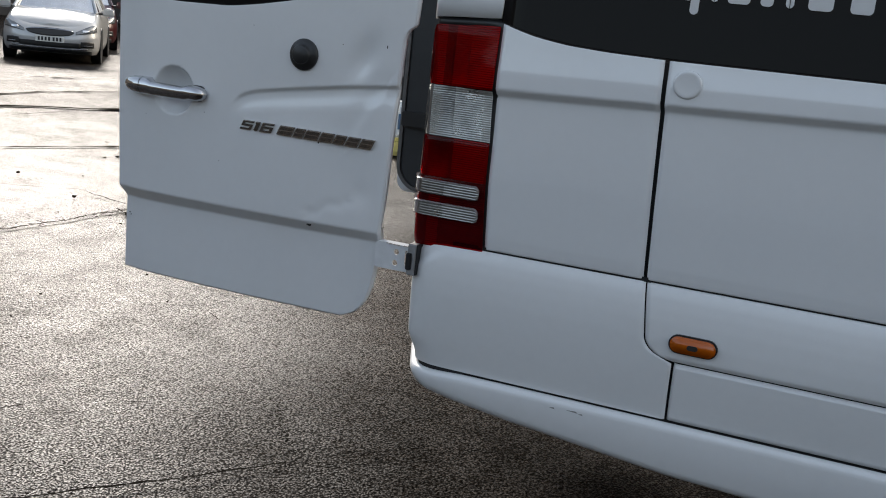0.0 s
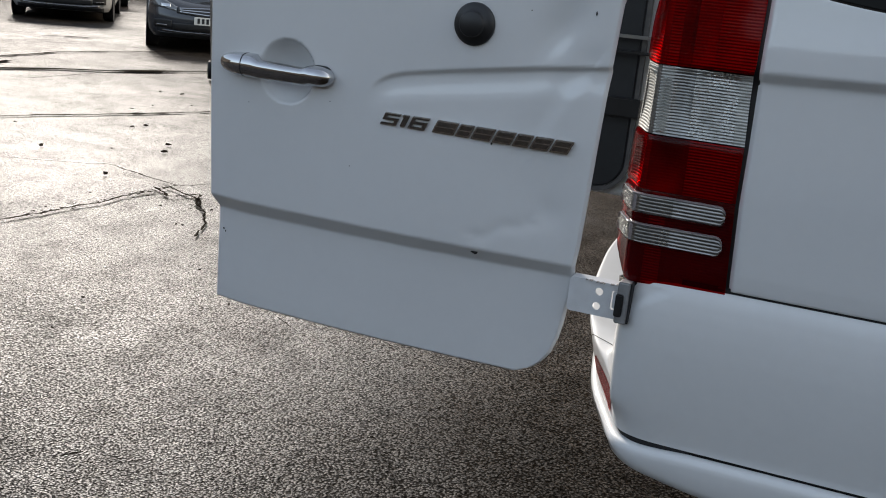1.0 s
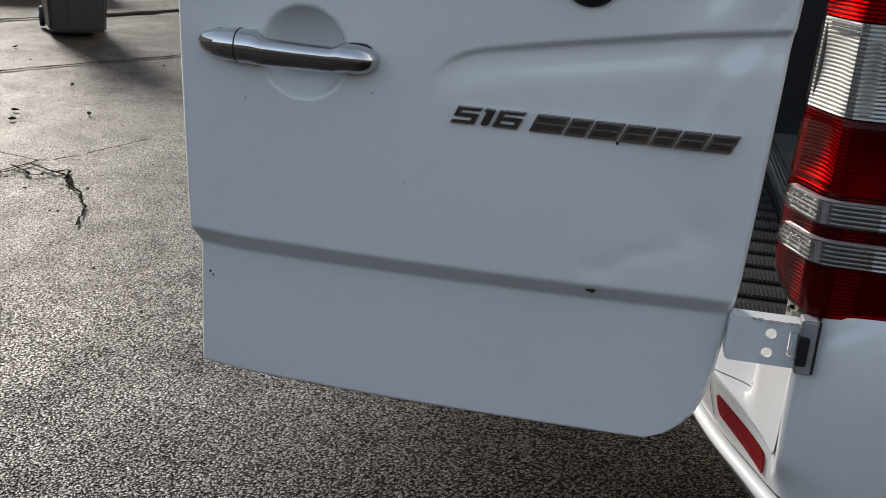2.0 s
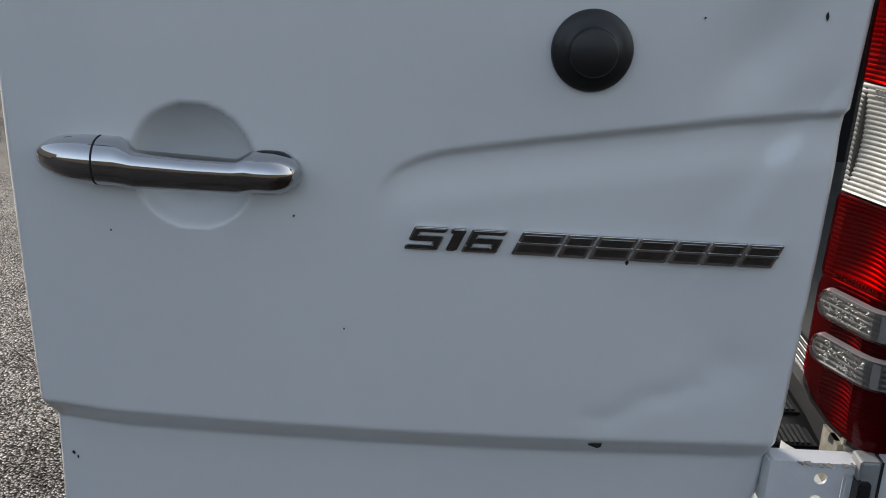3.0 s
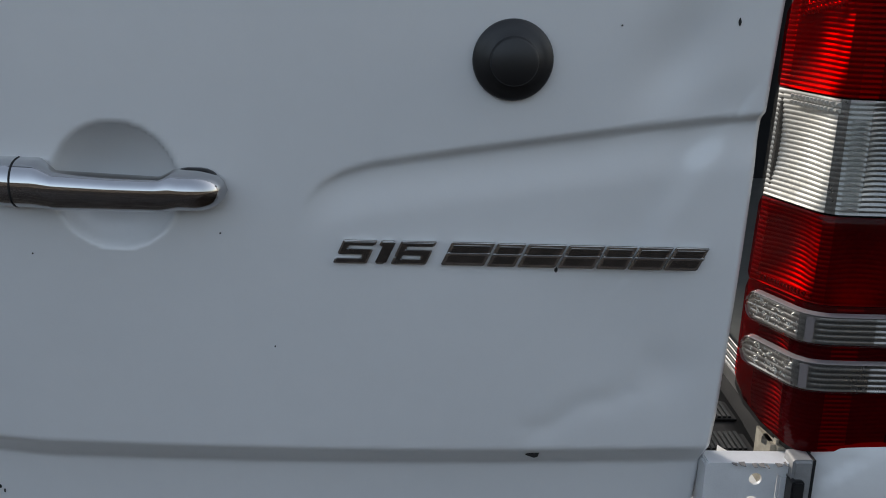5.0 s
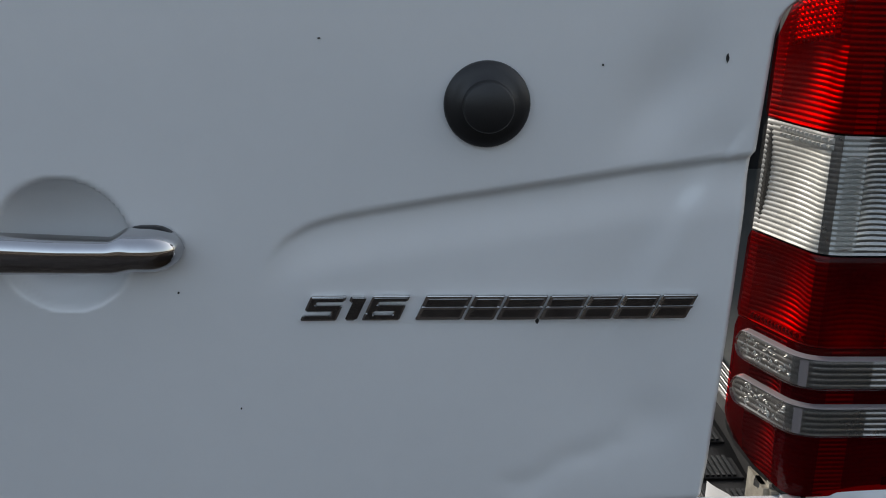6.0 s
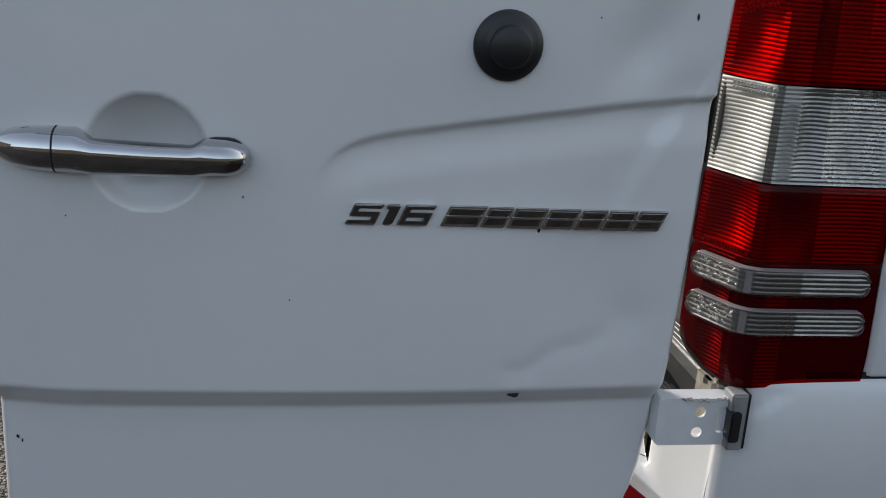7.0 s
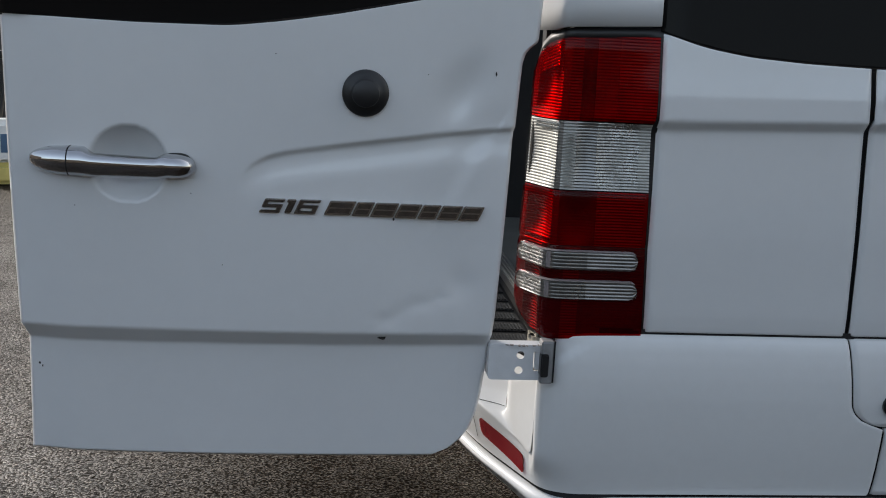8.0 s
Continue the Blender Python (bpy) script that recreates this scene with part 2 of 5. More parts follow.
# ---- ground ----
def ground_sheet():
    xs = [-400, -120, -50, -25] + [-14 + 0.5 * k for k in range(41)] + [12, 25, 60, 150, 400]
    ys = [-400, -100, -30, -12] + [-6 + 0.5 * k for k in range(45)] + [22, 30, 60, 150, 400]
    verts = []
    for y in ys:
        for x in xs:
            near = max(0.0, 1 - math.hypot(x + 2, y - 3) / 16)
            verts.append((x, y, near * 0.012 * noise.noise((x * 0.35, y * 0.35, 0)) if near else 0))
    w = len(xs)
    me = bpy.data.meshes.new("ground")
    me.from_pydata(verts, [], [(j * w + i, j * w + i + 1, (j + 1) * w + i + 1, (j + 1) * w + i) for j in range(len(ys) - 1) for i in range(w - 1)])
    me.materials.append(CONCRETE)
    me.shade_smooth()
    return tagged(new("ground", me), "wet worn brown-grey yard concrete with cracks", "ground", kind="structure")


ground = ground_sheet()


def crack(points, width, seed, name="crack", mat=None):
    """A ragged dirt-filled crack along points of x and y."""
    rnd = random.Random(seed)
    bm = bmesh.new()
    rows, n = [], 0
    for (ax, ay), (bx, by) in zip(points, points[1:]):
        d = math.hypot(bx - ax, by - ay)
        steps = max(2, int(d / max(0.025, width * 1.6)))
        for k in range(steps):
            f = k / steps
            nx, ny = -(by - ay) / d, (bx - ax) / d
            off = (noise.noise((n * 0.13, seed, 0)) * 2.2 + rnd.uniform(-0.5, 0.5)) * min(width, 0.03) * 0.8
            w = width * (0.25 + 0.9 * abs(noise.noise((n * 0.31, seed, 7)))) + rnd.uniform(0, 0.2) * width
            x, y = ax + (bx - ax) * f + nx * off, ay + (by - ay) * f + ny * off
            z = 0.0135
            rows.append((bm.verts.new((x - nx * w, y - ny * w, z)), bm.verts.new((x + nx * w, y + ny * w, z))))
            n += 1
    for a, b in zip(rows, rows[1:]):
        bm.faces.new((a[0], a[1], b[1], b[0]))
    bmesh.ops.recalc_face_normals(bm, faces=bm.faces)
    ob = part(name, bm, mat or CRACK, ground)
    if ob.data.polygons[0].normal.z < 0:
        ob.data.flip_normals()
    return ob


# slab joints across the yard, then the branching cracks
crack([(-8.2, 5.0), (-7.69, 6.2), (-7.41, 6.73), (-7.07, 7.15), (-6.85, 7.62), (-6.64, 8.15), (-6.2, 9.2), (-5.8, 10.4)], 0.13, 2, "joint")
crack([(-7.01, 5.86), (-6.98, 6.47), (-7.04, 6.98)], 0.022, 9)
crack([(-5.9, 3.2), (-5.5, 4.06), (-5.31, 4.4), (-5.14, 4.76), (-4.98, 5.11), (-4.77, 5.56), (-4.3, 6.6), (-3.8, 7.8)], 0.040, 1, "joint")
crack([(-9.0, 5.9), (-8.5, 7.03), (-8.61, 8.06), (-8.42, 8.9), (-8.2, 10.11)], 0.050, 3, "joint")
crack([(-10.05, 9.67), (-9.96, 9.92), (-9.73, 10.02)], 0.075, 14)
crack([(-10.25, 9.45), (-10.12, 9.75)], 0.05, 15)
crack([(-8.07, 6.55), (-8.15, 6.88)], 0.06, 5)
crack([(-4.75, 2.8), (-4.34, 2.95), (-4.14, 3.04), (-4.02, 3.11), (-3.81, 3.25), (-3.54, 3.18), (-3.35, 3.12), (-3.18, 3.09), (-3.1, 3.1), (-3.0, 3.4), (-2.9, 3.8)], 0.010, 6)
crack([(-3.4, 1.4), (-3.26, 1.89), (-3.23, 2.09), (-3.2, 2.27), (-3.19, 2.49), (-3.18, 2.67), (-3.16, 2.85), (-3.14, 3.1)], 0.014, 7)
crack([(-3.20, 2.75), (-3.16, 3.02), (-2.96, 2.91), (-2.86, 2.88), (-2.66, 2.64), (-2.51, 2.47), (-2.40, 2.2)], 0.013, 8)
crack([(-3.22, 2.95), (-3.02, 2.82), (-2.92, 2.98), (-2.74, 2.72)], 0.016, 16)
crack([(-1.4, -0.75), (-1.05, -0.42), (-0.87, -0.25), (-0.76, -0.11), (-0.66, 0.01), (-0.56, 0.12), (-0.46, 0.26), (-0.38, 0.36)], 0.010, 10)
crack([(-0.38, 0.36), (-0.33, 0.41), (-0.23, 0.57), (-0.17, 0.66), (-0.09, 0.78), (0.1, 1.05), (0.4, 1.5)], 0.003, 12)
crack([(-1.48, 1.48), (-1.36, 1.39)], 0.006, 18)
crack([(-1.37, 0.17), (-1.32, 0.26)], 0.005, 19)


def crumbled(points, spread, count, seed, size=0.006):
    """Skin broken out in small ragged bits along points of x and y."""
    rnd = random.Random(seed)
    bm = bmesh.new()
    for k in range(count):
        q = rnd.random() * (len(points) - 1.001)
        (ax, ay), (bx, by) = points[int(q)], points[int(q) + 1]
        f = q - int(q)
        x, y = ax + (bx - ax) * f + rnd.gauss(0, spread), ay + (by - ay) * f + rnd.gauss(0, spread)
        r, n, a0 = size * rnd.uniform(0.4, 1.3), 7, rnd.uniform(0, 6.3)
        bm.faces.new([bm.verts.new((x + r * rnd.uniform(0.35, 1.2) * math.cos(a0 + 6.283 * j / n), y + r * rnd.uniform(0.35, 1.2) * math.sin(a0 + 6.283 * j / n), 0.0136 + 0.00002 * k)) for j in range(n)])
    return tagged(part("broken_skin", bm, CRACK, ground), kind="stuff")


crumbled([(-0.74, 0.82), (-0.66, 0.70), (-0.58, 0.60), (-0.50, 0.50), (-0.40, 0.38)], 0.022, 90, 31)
crumbled([(-1.05, -0.42), (-0.76, -0.11), (-0.56, 0.12), (-0.38, 0.36)], 0.012, 70, 32, 0.005)
crumbled([(-3.25, 2.0), (-3.18, 2.7), (-3.0, 2.9), (-2.66, 2.64)], 0.035, 90, 33, 0.011)


def loose_stones():
    """Dark grit and bits lying on the concrete."""
    rnd = random.Random(5)
    bm = bmesh.new()
    for k in range(130):
        x, y = rnd.uniform(-6, 0.4), rnd.uniform(-0.6, 7)
        r = rnd.uniform(0.003, 0.008) * (2.4 if x < -3.5 else 1)
        geo = bmesh.ops.create_icosphere(bm, subdivisions=1, radius=r, matrix=pose(x, y, 0.012 + r * 0.2, 0, 0, rnd.uniform(0, 360)) @ Matrix.Diagonal((1.6, 0.8, 0.5, 1)))
        for v in geo["verts"]:
            v.co += Vector((rnd.uniform(-1, 1), rnd.uniform(-1, 1), rnd.uniform(-1, 1))) * r * 0.25
    return part("grit", bm, CRACK, ground)


tagged(loose_stones(), kind="stuff")

# ---- minibus ----
bus = thing("minibus", "white minibus with dark side glass and both rear doors open", "minibus")

SIDE = [(0.872, 0.004), (0.885, 0.002), (0.905, 0.000), (1.05, -0.004), (1.228, -0.001), (1.2345, -0.0015), (1.250, -0.0165), (1.2525, -0.0172), (1.29, -0.0160), (1.34, -0.0098), (1.45, 0.0015), (1.9, 0.04), (2.3, 0.10)]
GAPX = [(0.80, 0.666), (0.874, 0.664), (1.215, 0.650), (1.40, 0.643)]
WINZ = [(0.20, 1.412), (0.262, 1.400), (0.34, 1.378), (0.42, 1.366), (0.52, 1.360), (0.66, 1.357), (0.9, 1.357), (3.4, 1.357)]


def side_y(z, x=0.28):
    """Flank in section; its crease rises a little towards the front."""
    rise = 0.032 * min(1.2, max(0.0, x - 0.28))
    return along(SIDE, z - rise * smooth01((z - 1.0) / 0.2) * (1 - smooth01((z - 1.29) / 0.06)))


def rear_edge(z):
    return along([(0.86, 0.281), (1.03, 0.273), (1.13, 0.272), (1.25, 0.269), (1.40, 0.267)], z)


def quarter(u, v):
    z = 0.874 + v * (1.40 - 0.874)
    x = rear_edge(z) + u * (along(GAPX, z) - 0.004 - rear_edge(z))
    z = min(z, curvy(WINZ, x) - 0.002) if v > 0.85 else z
    zz = 0.874 + v * (curvy(WINZ, x) - 0.002 - 0.874)
    edge = min(x - rear_edge(z), along(GAPX, z) - 0.004 - x)
    return (x, side_y(zz, x) + 0.006 * (1 - smooth01(edge / 0.009)), zz)


def flank(u, v):
    x = 0.65 + u * 3.4
    zt = curvy(WINZ, x) - 0.002
    z = 0.874 + v * (zt - 0.874)
    x0 = along(GAPX, z) + 0.004
    x = x0 + u * (4.3 - x0)
    return (x, side_y(z, x) + 0.006 * (1 - smooth01((x - x0) / 0.009)), z)


edgy = sorted({0, 0.004, 0.009, 0.015, 0.024, 1, 0.996, 0.991, 0.985, 0.976} | {k / 24 for k in range(25)})
side_rows = [k / 130 for k in range(131)]
sheet("rear_quarter_panel", quarter, 0, 0, WHITE, bus, 0.012, us=edgy, vs=side_rows)
sheet("side_panel", flank, 0, 0, WHITE, bus, 0.012, us=[0, 0.0006, 0.0013, 0.002, 0.003] + [k / 60 for k in range(1, 61)], vs=side_rows)
sheet("shut_line", lambda u, v: (0.635 + 0.06 * u, side_y(0.85 + 0.5 * v) + 0.020, 0.85 + 0.5 * v), 1, 12, GAP, bus)
sheet("waist_gap", lambda u, v: (0.20 + 3.9 * u, 0.0072, 0.868 + 0.011 * v), 4, 1, GAP, bus)

# white round cap on the flank
part("round_cap", turned([(0.0305, -0.004), (0.0305, 0.003), (0.029, 0.006), (0.0255, 0.0072), (0.021, 0.0064), (0.001, 0.0066)], 40, Matrix.Translation((0.695, -0.0145, 1.310))), WHITE, bus, "raised white round cap", True)


# side glass, one long dark pane with a black border
def glass_z(u, v, x0, x1, top):
    x = x0 + u * (x1 - x0)
    zb = curvy(WINZ, x) + 0.001
    z = zb + v * (top - zb)
    return (x, side_y(z) + 0.004, z)


side_window = sheet("side_window", lambda u, v: glass_z(u, v, 0.262, 3.6, 2.15), 60, 0, GLASS, bus, 0.005, "dark tinted flush side glass", vs=[0, 0.002, 0.006, 0.02] + [k / 12 for k in range(1, 12)] + [0.98, 0.994, 1])
side_window.visible_shadow = False
BORDER = material("black_glass_border", (0.030, 0.028, 0.028), 0.25, vary=0.2)
sheet("window_border", lambda u, v: (0.264 + 3.3 * u, side_y(1.42) + 0.011, curvy(WINZ, 0.264 + 3.3 * u) - 0.006 + 0.035 * v), 60, 1, BORDER, side_window)
sheet("window_border", lambda u, v: (0.262 + 0.03 * u, side_y(1.39 + 0.75 * v) + 0.011, 1.39 + 0.75 * v), 1, 10, BORDER, side_window)

# lettering on the glass: the address starts with three letters and a dot; the company's name is kept as plain bars
lm = Matrix.Translation((0.300, side_y(1.45) - 0.0005, 1.484))
lettering("lettering", "www.", 0.165, 0.0006, LETTER_WHITE, side_window, lm, wide=0.98)
for x, w, z0, z1 in [(0.672, 0.018, 1.455, 1.58), (0.712, 0.016, 1.484, 1.61), (0.746, 0.046, 1.484, 1.58), (0.812, 0.026, 1.484, 1.60), (0.862, 0.016, 1.484, 1.58), (0.905, 0.048, 1.484, 1.58), (0.985, 0.044, 1.484, 1.58), (1.055, 0.018, 1.484, 1.58), (1.100, 0.046, 1.484, 1.58)]:
    part("bar", solid(rounded(x, x + w, z0, z1, 0.009), 0.0012, 0, 1, Matrix.Translation((0, side_y(1.45) + 0.0005, 0))), LETTER_WHITE, side_window)

# tail lamp: a strip that runs round the rear corner
FRONT = [(0.86, 0.276), (1.02, 0.267), (1.127, 0.265), (1.2, 0.261), (1.243, 0.260), (1.26, 0.262), (1.40, 0.2615)]
REAR = [(0.86, 0.064), (0.90, 0.057), (1.02, 0.058), (1.13, 0.062), (1.225, 0.065), (1.30, 0.066), (1.39, 0.071)]


def corner_plan(s, z, out=0.0, front=None, rear=None):
    """A point of the lamp's face: s from the inner end on the tail to the front end on the flank."""
    fx = front if front is not None else along(FRONT, z)
    rx = rear if rear is not None else along(REAR, z)
    a, c, b = Vector((rx, 0.096)), Vector((0.098, 0.001)), Vector((fx, side_y(z) - 0.001))
    a2, b2 = c + (a - c) * 0.22, c + (b - c) * 0.16
    if s < 0.38:
        p, d = a + (a2 - a) * (s / 0.38), a2 - a
    elif s > 0.5:
        p, d = b2 + (b - b2) * ((s - 0.5) / 0.5), b - b2
    else:
        t = (s - 0.38) / 0.12
        p = a2 * (1 - t) ** 2 + c * 2 * t * (1 - t) + b2 * t * t
        d = (c - a2) * (1 - t) + (b2 - c) * t
    nrm = Vector((d.y, -d.x)).normalized()
    p = p + nrm * out
    return (p.x, p.y, z)


def lamp_top(s):
    return along([(0, 1.335), (0.06, 1.362), (0.2, 1.378), (0.45, 1.388), (1, 1.396)], s)


def lamp_bottom(s):
    return along([(0, 0.905), (0.06, 0.884), (0.2, 0.868), (0.45, 0.858), (1, 0.862)], s)


SS = sorted({round(k / 40, 4) for k in range(41)} | {round(0.39 + 0.01 * k, 4) for k in range(12)} | {round(0.005 * k, 4) for k in range(20)} | {round(1 - 0.005 * k, 4) for k in range(16)})
def lamp_body(s, v):
    """The black tray: a rim round the lenses, sunk behind them."""
    z = lamp_bottom(s) - 0.008 + v * (lamp_top(s) - lamp_bottom(s) + 0.018)
    sunk = 0.008 + 0.020 * smooth01(min(s, 1 - s) / 0.10 - 0.35) * smooth01(min(v, 1 - v) / 0.05 - 0.5)
    return corner_plan(s, z, -sunk, along(FRONT, lamp_bottom(s) + v * 0.5) + 0.010, along(REAR, lamp_bottom(s) + v * 0.5) - 0.004)


lamp = sheet("tail_lamp", lamp_body, 0, 40, BLACK, bus, 0.02, "tall red and clear wrap-round tail lamp", us=SS)


def bell(x, a, b):
    """1 in the middle of a..b, 0 at both ends."""
    t = (x - a) / (b - a)
    return max(0.0, 4 * t * (1 - t))


def lens(name, z0, z1, mat, out, fields, pitch=0.0052, s0=0.0, s1=1.0, label="", gap=0.004):
    """A smooth outer skin, and behind it ribbed reflectors: fields of (s from, s to, rib depth, bowl depth, material)."""
    lo = z0 if callable(z0) else (lambda s: z0)
    hi = z1 if callable(z1) else (lambda s: z1)
    us = [s0 + (s1 - s0) * s for s in SS]

    def skin(s, v, off=0.0):
        a, b = lo(s), hi(s)
        roll = 0.003 * (1 - smooth01(min(v, 1 - v) * (b - a) / 0.004))
        return corner_plan(s, a + v * (b - a), out + off - roll)

    ob = sheet(name, skin, 0, 12, mat, lamp, label=label, us=us)
    n = max(6, int((hi(0.7) - lo(0.7)) / pitch * 8))
    for f0, f1, depth, bowl, inner in fields:
        def ribbed(s, v, f0=f0, f1=f1, depth=depth, bowl=bowl):
            a, b = lo(s), hi(s)
            z = a + v * (b - a)
            t = (z / pitch) % 1.0
            r = depth * (1 - (2 * t - 1) ** 2) - bowl * bell(s, f0, f1) * bell(v, 0, 1)
            return corner_plan(s, z, out - gap - depth + r)
        cols = sorted({f0, f1, f0 + 0.002, f1 - 0.002} | {f0 + (f1 - f0) * k / 14 for k in range(15)})
        sheet("reflector", ribbed, 0, n, inner, ob, us=cols)
    return ob


STRIP = material("strip_silver_inner", (0.62, 0.60, 0.60), 0.24, metal=1.0, vary=0.5, scale=30, rough_vary=0.15)
STRIP_DULL = material("strip_dull_inner", (0.46, 0.45, 0.45), 0.24, metal=1.0, vary=0.5, scale=22, rough_vary=0.15)
RED_RIBS = material("ribbed_red_inner", (0.52, 0.045, 0.042), 0.28, metal=1.0, vary=0.45, scale=14, rough_vary=0.15)
RED_REAR = material("rear_red_inner", (0.36, 0.030, 0.028), 0.34, metal=1.0, vary=0.5, scale=16, rough_vary=0.2)
RED_DIM = material("dim_red_inner", (0.46, 0.05, 0.05), 0.30, metal=1.0, vary=0.5, scale=11, rough_vary=0.15)
RED_DARK = material("dark_red_inner", (0.25, 0.03, 0.03), 0.34, metal=0.8, vary=0.5, scale=11, rough_vary=0.15)
BRIGHT = material("ribbed_silver_inner", (0.76, 0.76, 0.74), 0.40, metal=0.55, vary=0.4, scale=26, rough_vary=0.2)
GREY_BOWL = material("smooth_silver_inner", (0.66, 0.66, 0.66), 0.28, metal=1.0, vary=0.45, scale=12, rough_vary=0.2)
STIPPLE = material("stippled_silver_inner", (0.90, 0.90, 0.88), 0.20, metal=1.0, vary=0.5, scale=24, rough_vary=0.2, bump=1.0, bump_scale=230)
lens("red_lens", 1.245, lambda s: lamp_top(s) - 0.006, RED_LENS, 0.0, [(0.0, 0.07, 0.0008, 0.0, RED_DARK), (0.07, 0.43, 0.0010, 0.012, RED_REAR), (0.43, 0.475, 0.0004, 0.0, RED_DIM), (0.475, 0.535, 0.0020, 0.0, RED_RIBS), (0.535, 0.62, 0.0007, 0.008, RED_DARK), (0.62, 0.76, 0.0009, 0.006, RED_DIM), (0.76, 1.0, 0.0017, 0.004, RED_RIBS)])
lens("clear_lens", 1.126, 1.243, CLEAR_LENS, 0.0, [(0.0, 0.42, 0.0009, 0.008, BRIGHT), (0.42, 0.455, 0.0002, 0.0, STRIP_DULL), (0.455, 0.53, 0.0020, 0.0, BRIGHT), (0.53, 0.66, 0.0014, 0.008, GREY_BOWL), (0.66, 0.93, 0.0017, 0.005, STIPPLE), (0.93, 1.0, 0.0018, 0.0, BRIGHT)], label="clear ribbed reversing lens")
lens("red_lens", 1.028, 1.124, MID_RED, 0.0, [(0.0, 0.06, 0.0006, 0.0, RED_DARK), (0.06, 0.42, 0.0010, 0.013, RED_REAR), (0.42, 0.46, 0.0004, 0.0, RED_DIM), (0.46, 0.68, 0.0004, 0.012, RED_DARK), (0.68, 0.98, 0.0015, 0.004, RED_DIM), (0.98, 1.0, 0.0, 0.0, RED_RIBS)])
lens("red_base", lambda s: lamp_bottom(s), 1.027, RED_SOLID, 0.0, [(0.0, 0.12, 0.0, 0.0, RED_DIM), (0.12, 0.34, 0.0014, 0.008, RED_REAR), (0.34, 0.50, 0.0003, 0.004, RED_DARK), (0.50, 0.60, 0.0013, 0.0, RED_DIM), (0.60, 1.0, 0.0005, 0.008, RED_DARK)])
RIM = lens_material("clear_rim", (0.9, 0.88, 0.88), (0.34, 0.30, 0.30), 0.35)
for za, zb in ((0.987, 1.019), (0.934, 0.966)):
    s0, s1, zm, hh = 0.05, 0.955, (za + zb) / 2, (zb - za) / 2

    def round_end(s, hh=hh, s0=s0, s1=s1, inset=0.0):
        d = min(1.0, (s - s0) / 0.085, (s1 - s) / 0.055)
        return max(0.0004, hh * max(0.02, 1 - (1 - max(0.0, d)) ** 3) ** 0.5 - inset)

    def low(s, zm=zm, f=round_end):
        return zm - f(s)

    def high(s, zm=zm, f=round_end):
        return zm + f(s)

    strip = lens("clear_strip", low, high, CLEAR_LENS, 0.0070, [(s0, 0.40, 0.0012, 0.001, STRIP), (0.40, 0.455, 0.0003, 0.0, STRIP_DULL), (0.455, 0.64, 0.0007, 0.0, STRIP_DULL), (0.64, s1, 0.0014, 0.0, STRIP)], 0.0062, s0, s1, "clear indicator strip", 0.0030)
    # moulded rim round the strip and the cross web at the corner
    for edge, sgn in ((low, -1), (high, 1)):
        sheet("rim", lambda s, v, edge=edge, sgn=sgn: corner_plan(s, edge(s) + sgn * 0.0022 * v, 0.0073 * (1 - v * v)), 0, 3, RIM, strip, us=[s0 + (s1 - s0) * s for s in SS])
    sheet("web", lambda u, v, zm=zm, hh=hh: corner_plan(0.425 + 0.020 * u, zm - hh + 0.002 + (2 * hh - 0.004) * v, 0.0076), 4, 6, RIM, strip)
    # small facets thrown about inside the rear part
    rnd = random.Random(int(za * 1000))
    bm = bmesh.new()
    for k in range(70):
        s, z = rnd.uniform(0.12, 0.40), zm + rnd.uniform(-0.8, 0.8) * hh
        c = Vector(corner_plan(s, z, 0.0044))
        a, w = rnd.uniform(0, math.pi), rnd.uniform(0.0012, 0.0032)
        t = Vector(corner_plan(s + 0.01, z, 0.0044)) - c
        t.normalize()
        out_dir = (Vector(corner_plan(s, z, 0.01)) - c).normalized()
        p, q = t * math.cos(a) + Vector((0, 0, 1)) * math.sin(a), Vector((0, 0, 1)) * math.cos(a) - t * math.sin(a)
        tip = bm.verts.new(c + out_dir * 0.0012)
        vs = [bm.verts.new(c + p * w * e + q * w * 0.45 * f) for e, f in ((1, 0), (0, 1), (-1, 0), (0, -1))]
        for i in range(4):
            bm.faces.new((vs[i], vs[(i + 1) % 4], tip))
    bmesh.ops.recalc_face_normals(bm, faces=bm.faces)
    tagged(part("facets", bm, BRIGHT, strip), kind="stuff")


# prisms moulded behind the lens: a red field at the top, a clear row below it
def prisms(name, s0, s1, z0, z1, cols, rows, mat, skew=0.0, depth=0.0016):
    bm = bmesh.new()
    for i in range(cols):
        for j in range(rows):
            sa, sb = s0 + (s1 - s0) * (i + 0.08) / cols, s0 + (s1 - s0) * (i + 0.92) / cols
            za, zb = z0 + (z1 - z0) * (j + 0.10) / rows, z0 + (z1 - z0) * (j + 0.90) / rows
            lift = skew * (i + 0.5) / cols
            quad = [bm.verts.new(corner_plan(s, z + lift, -0.0032)) for s, z in ((sa, za), (sb, za), (sb, zb), (sa, zb))]
            tip = bm.verts.new(corner_plan((sa + sb) / 2, za + 0.75 * (zb - za) + lift, -0.0032 + depth))
            for k in range(4):
                bm.faces.new((quad[k], quad[(k + 1) % 4], tip))
    bmesh.ops.recalc_face_normals(bm, faces=bm.faces)
    return tagged(part(name, bm, mat, lamp), kind="stuff")


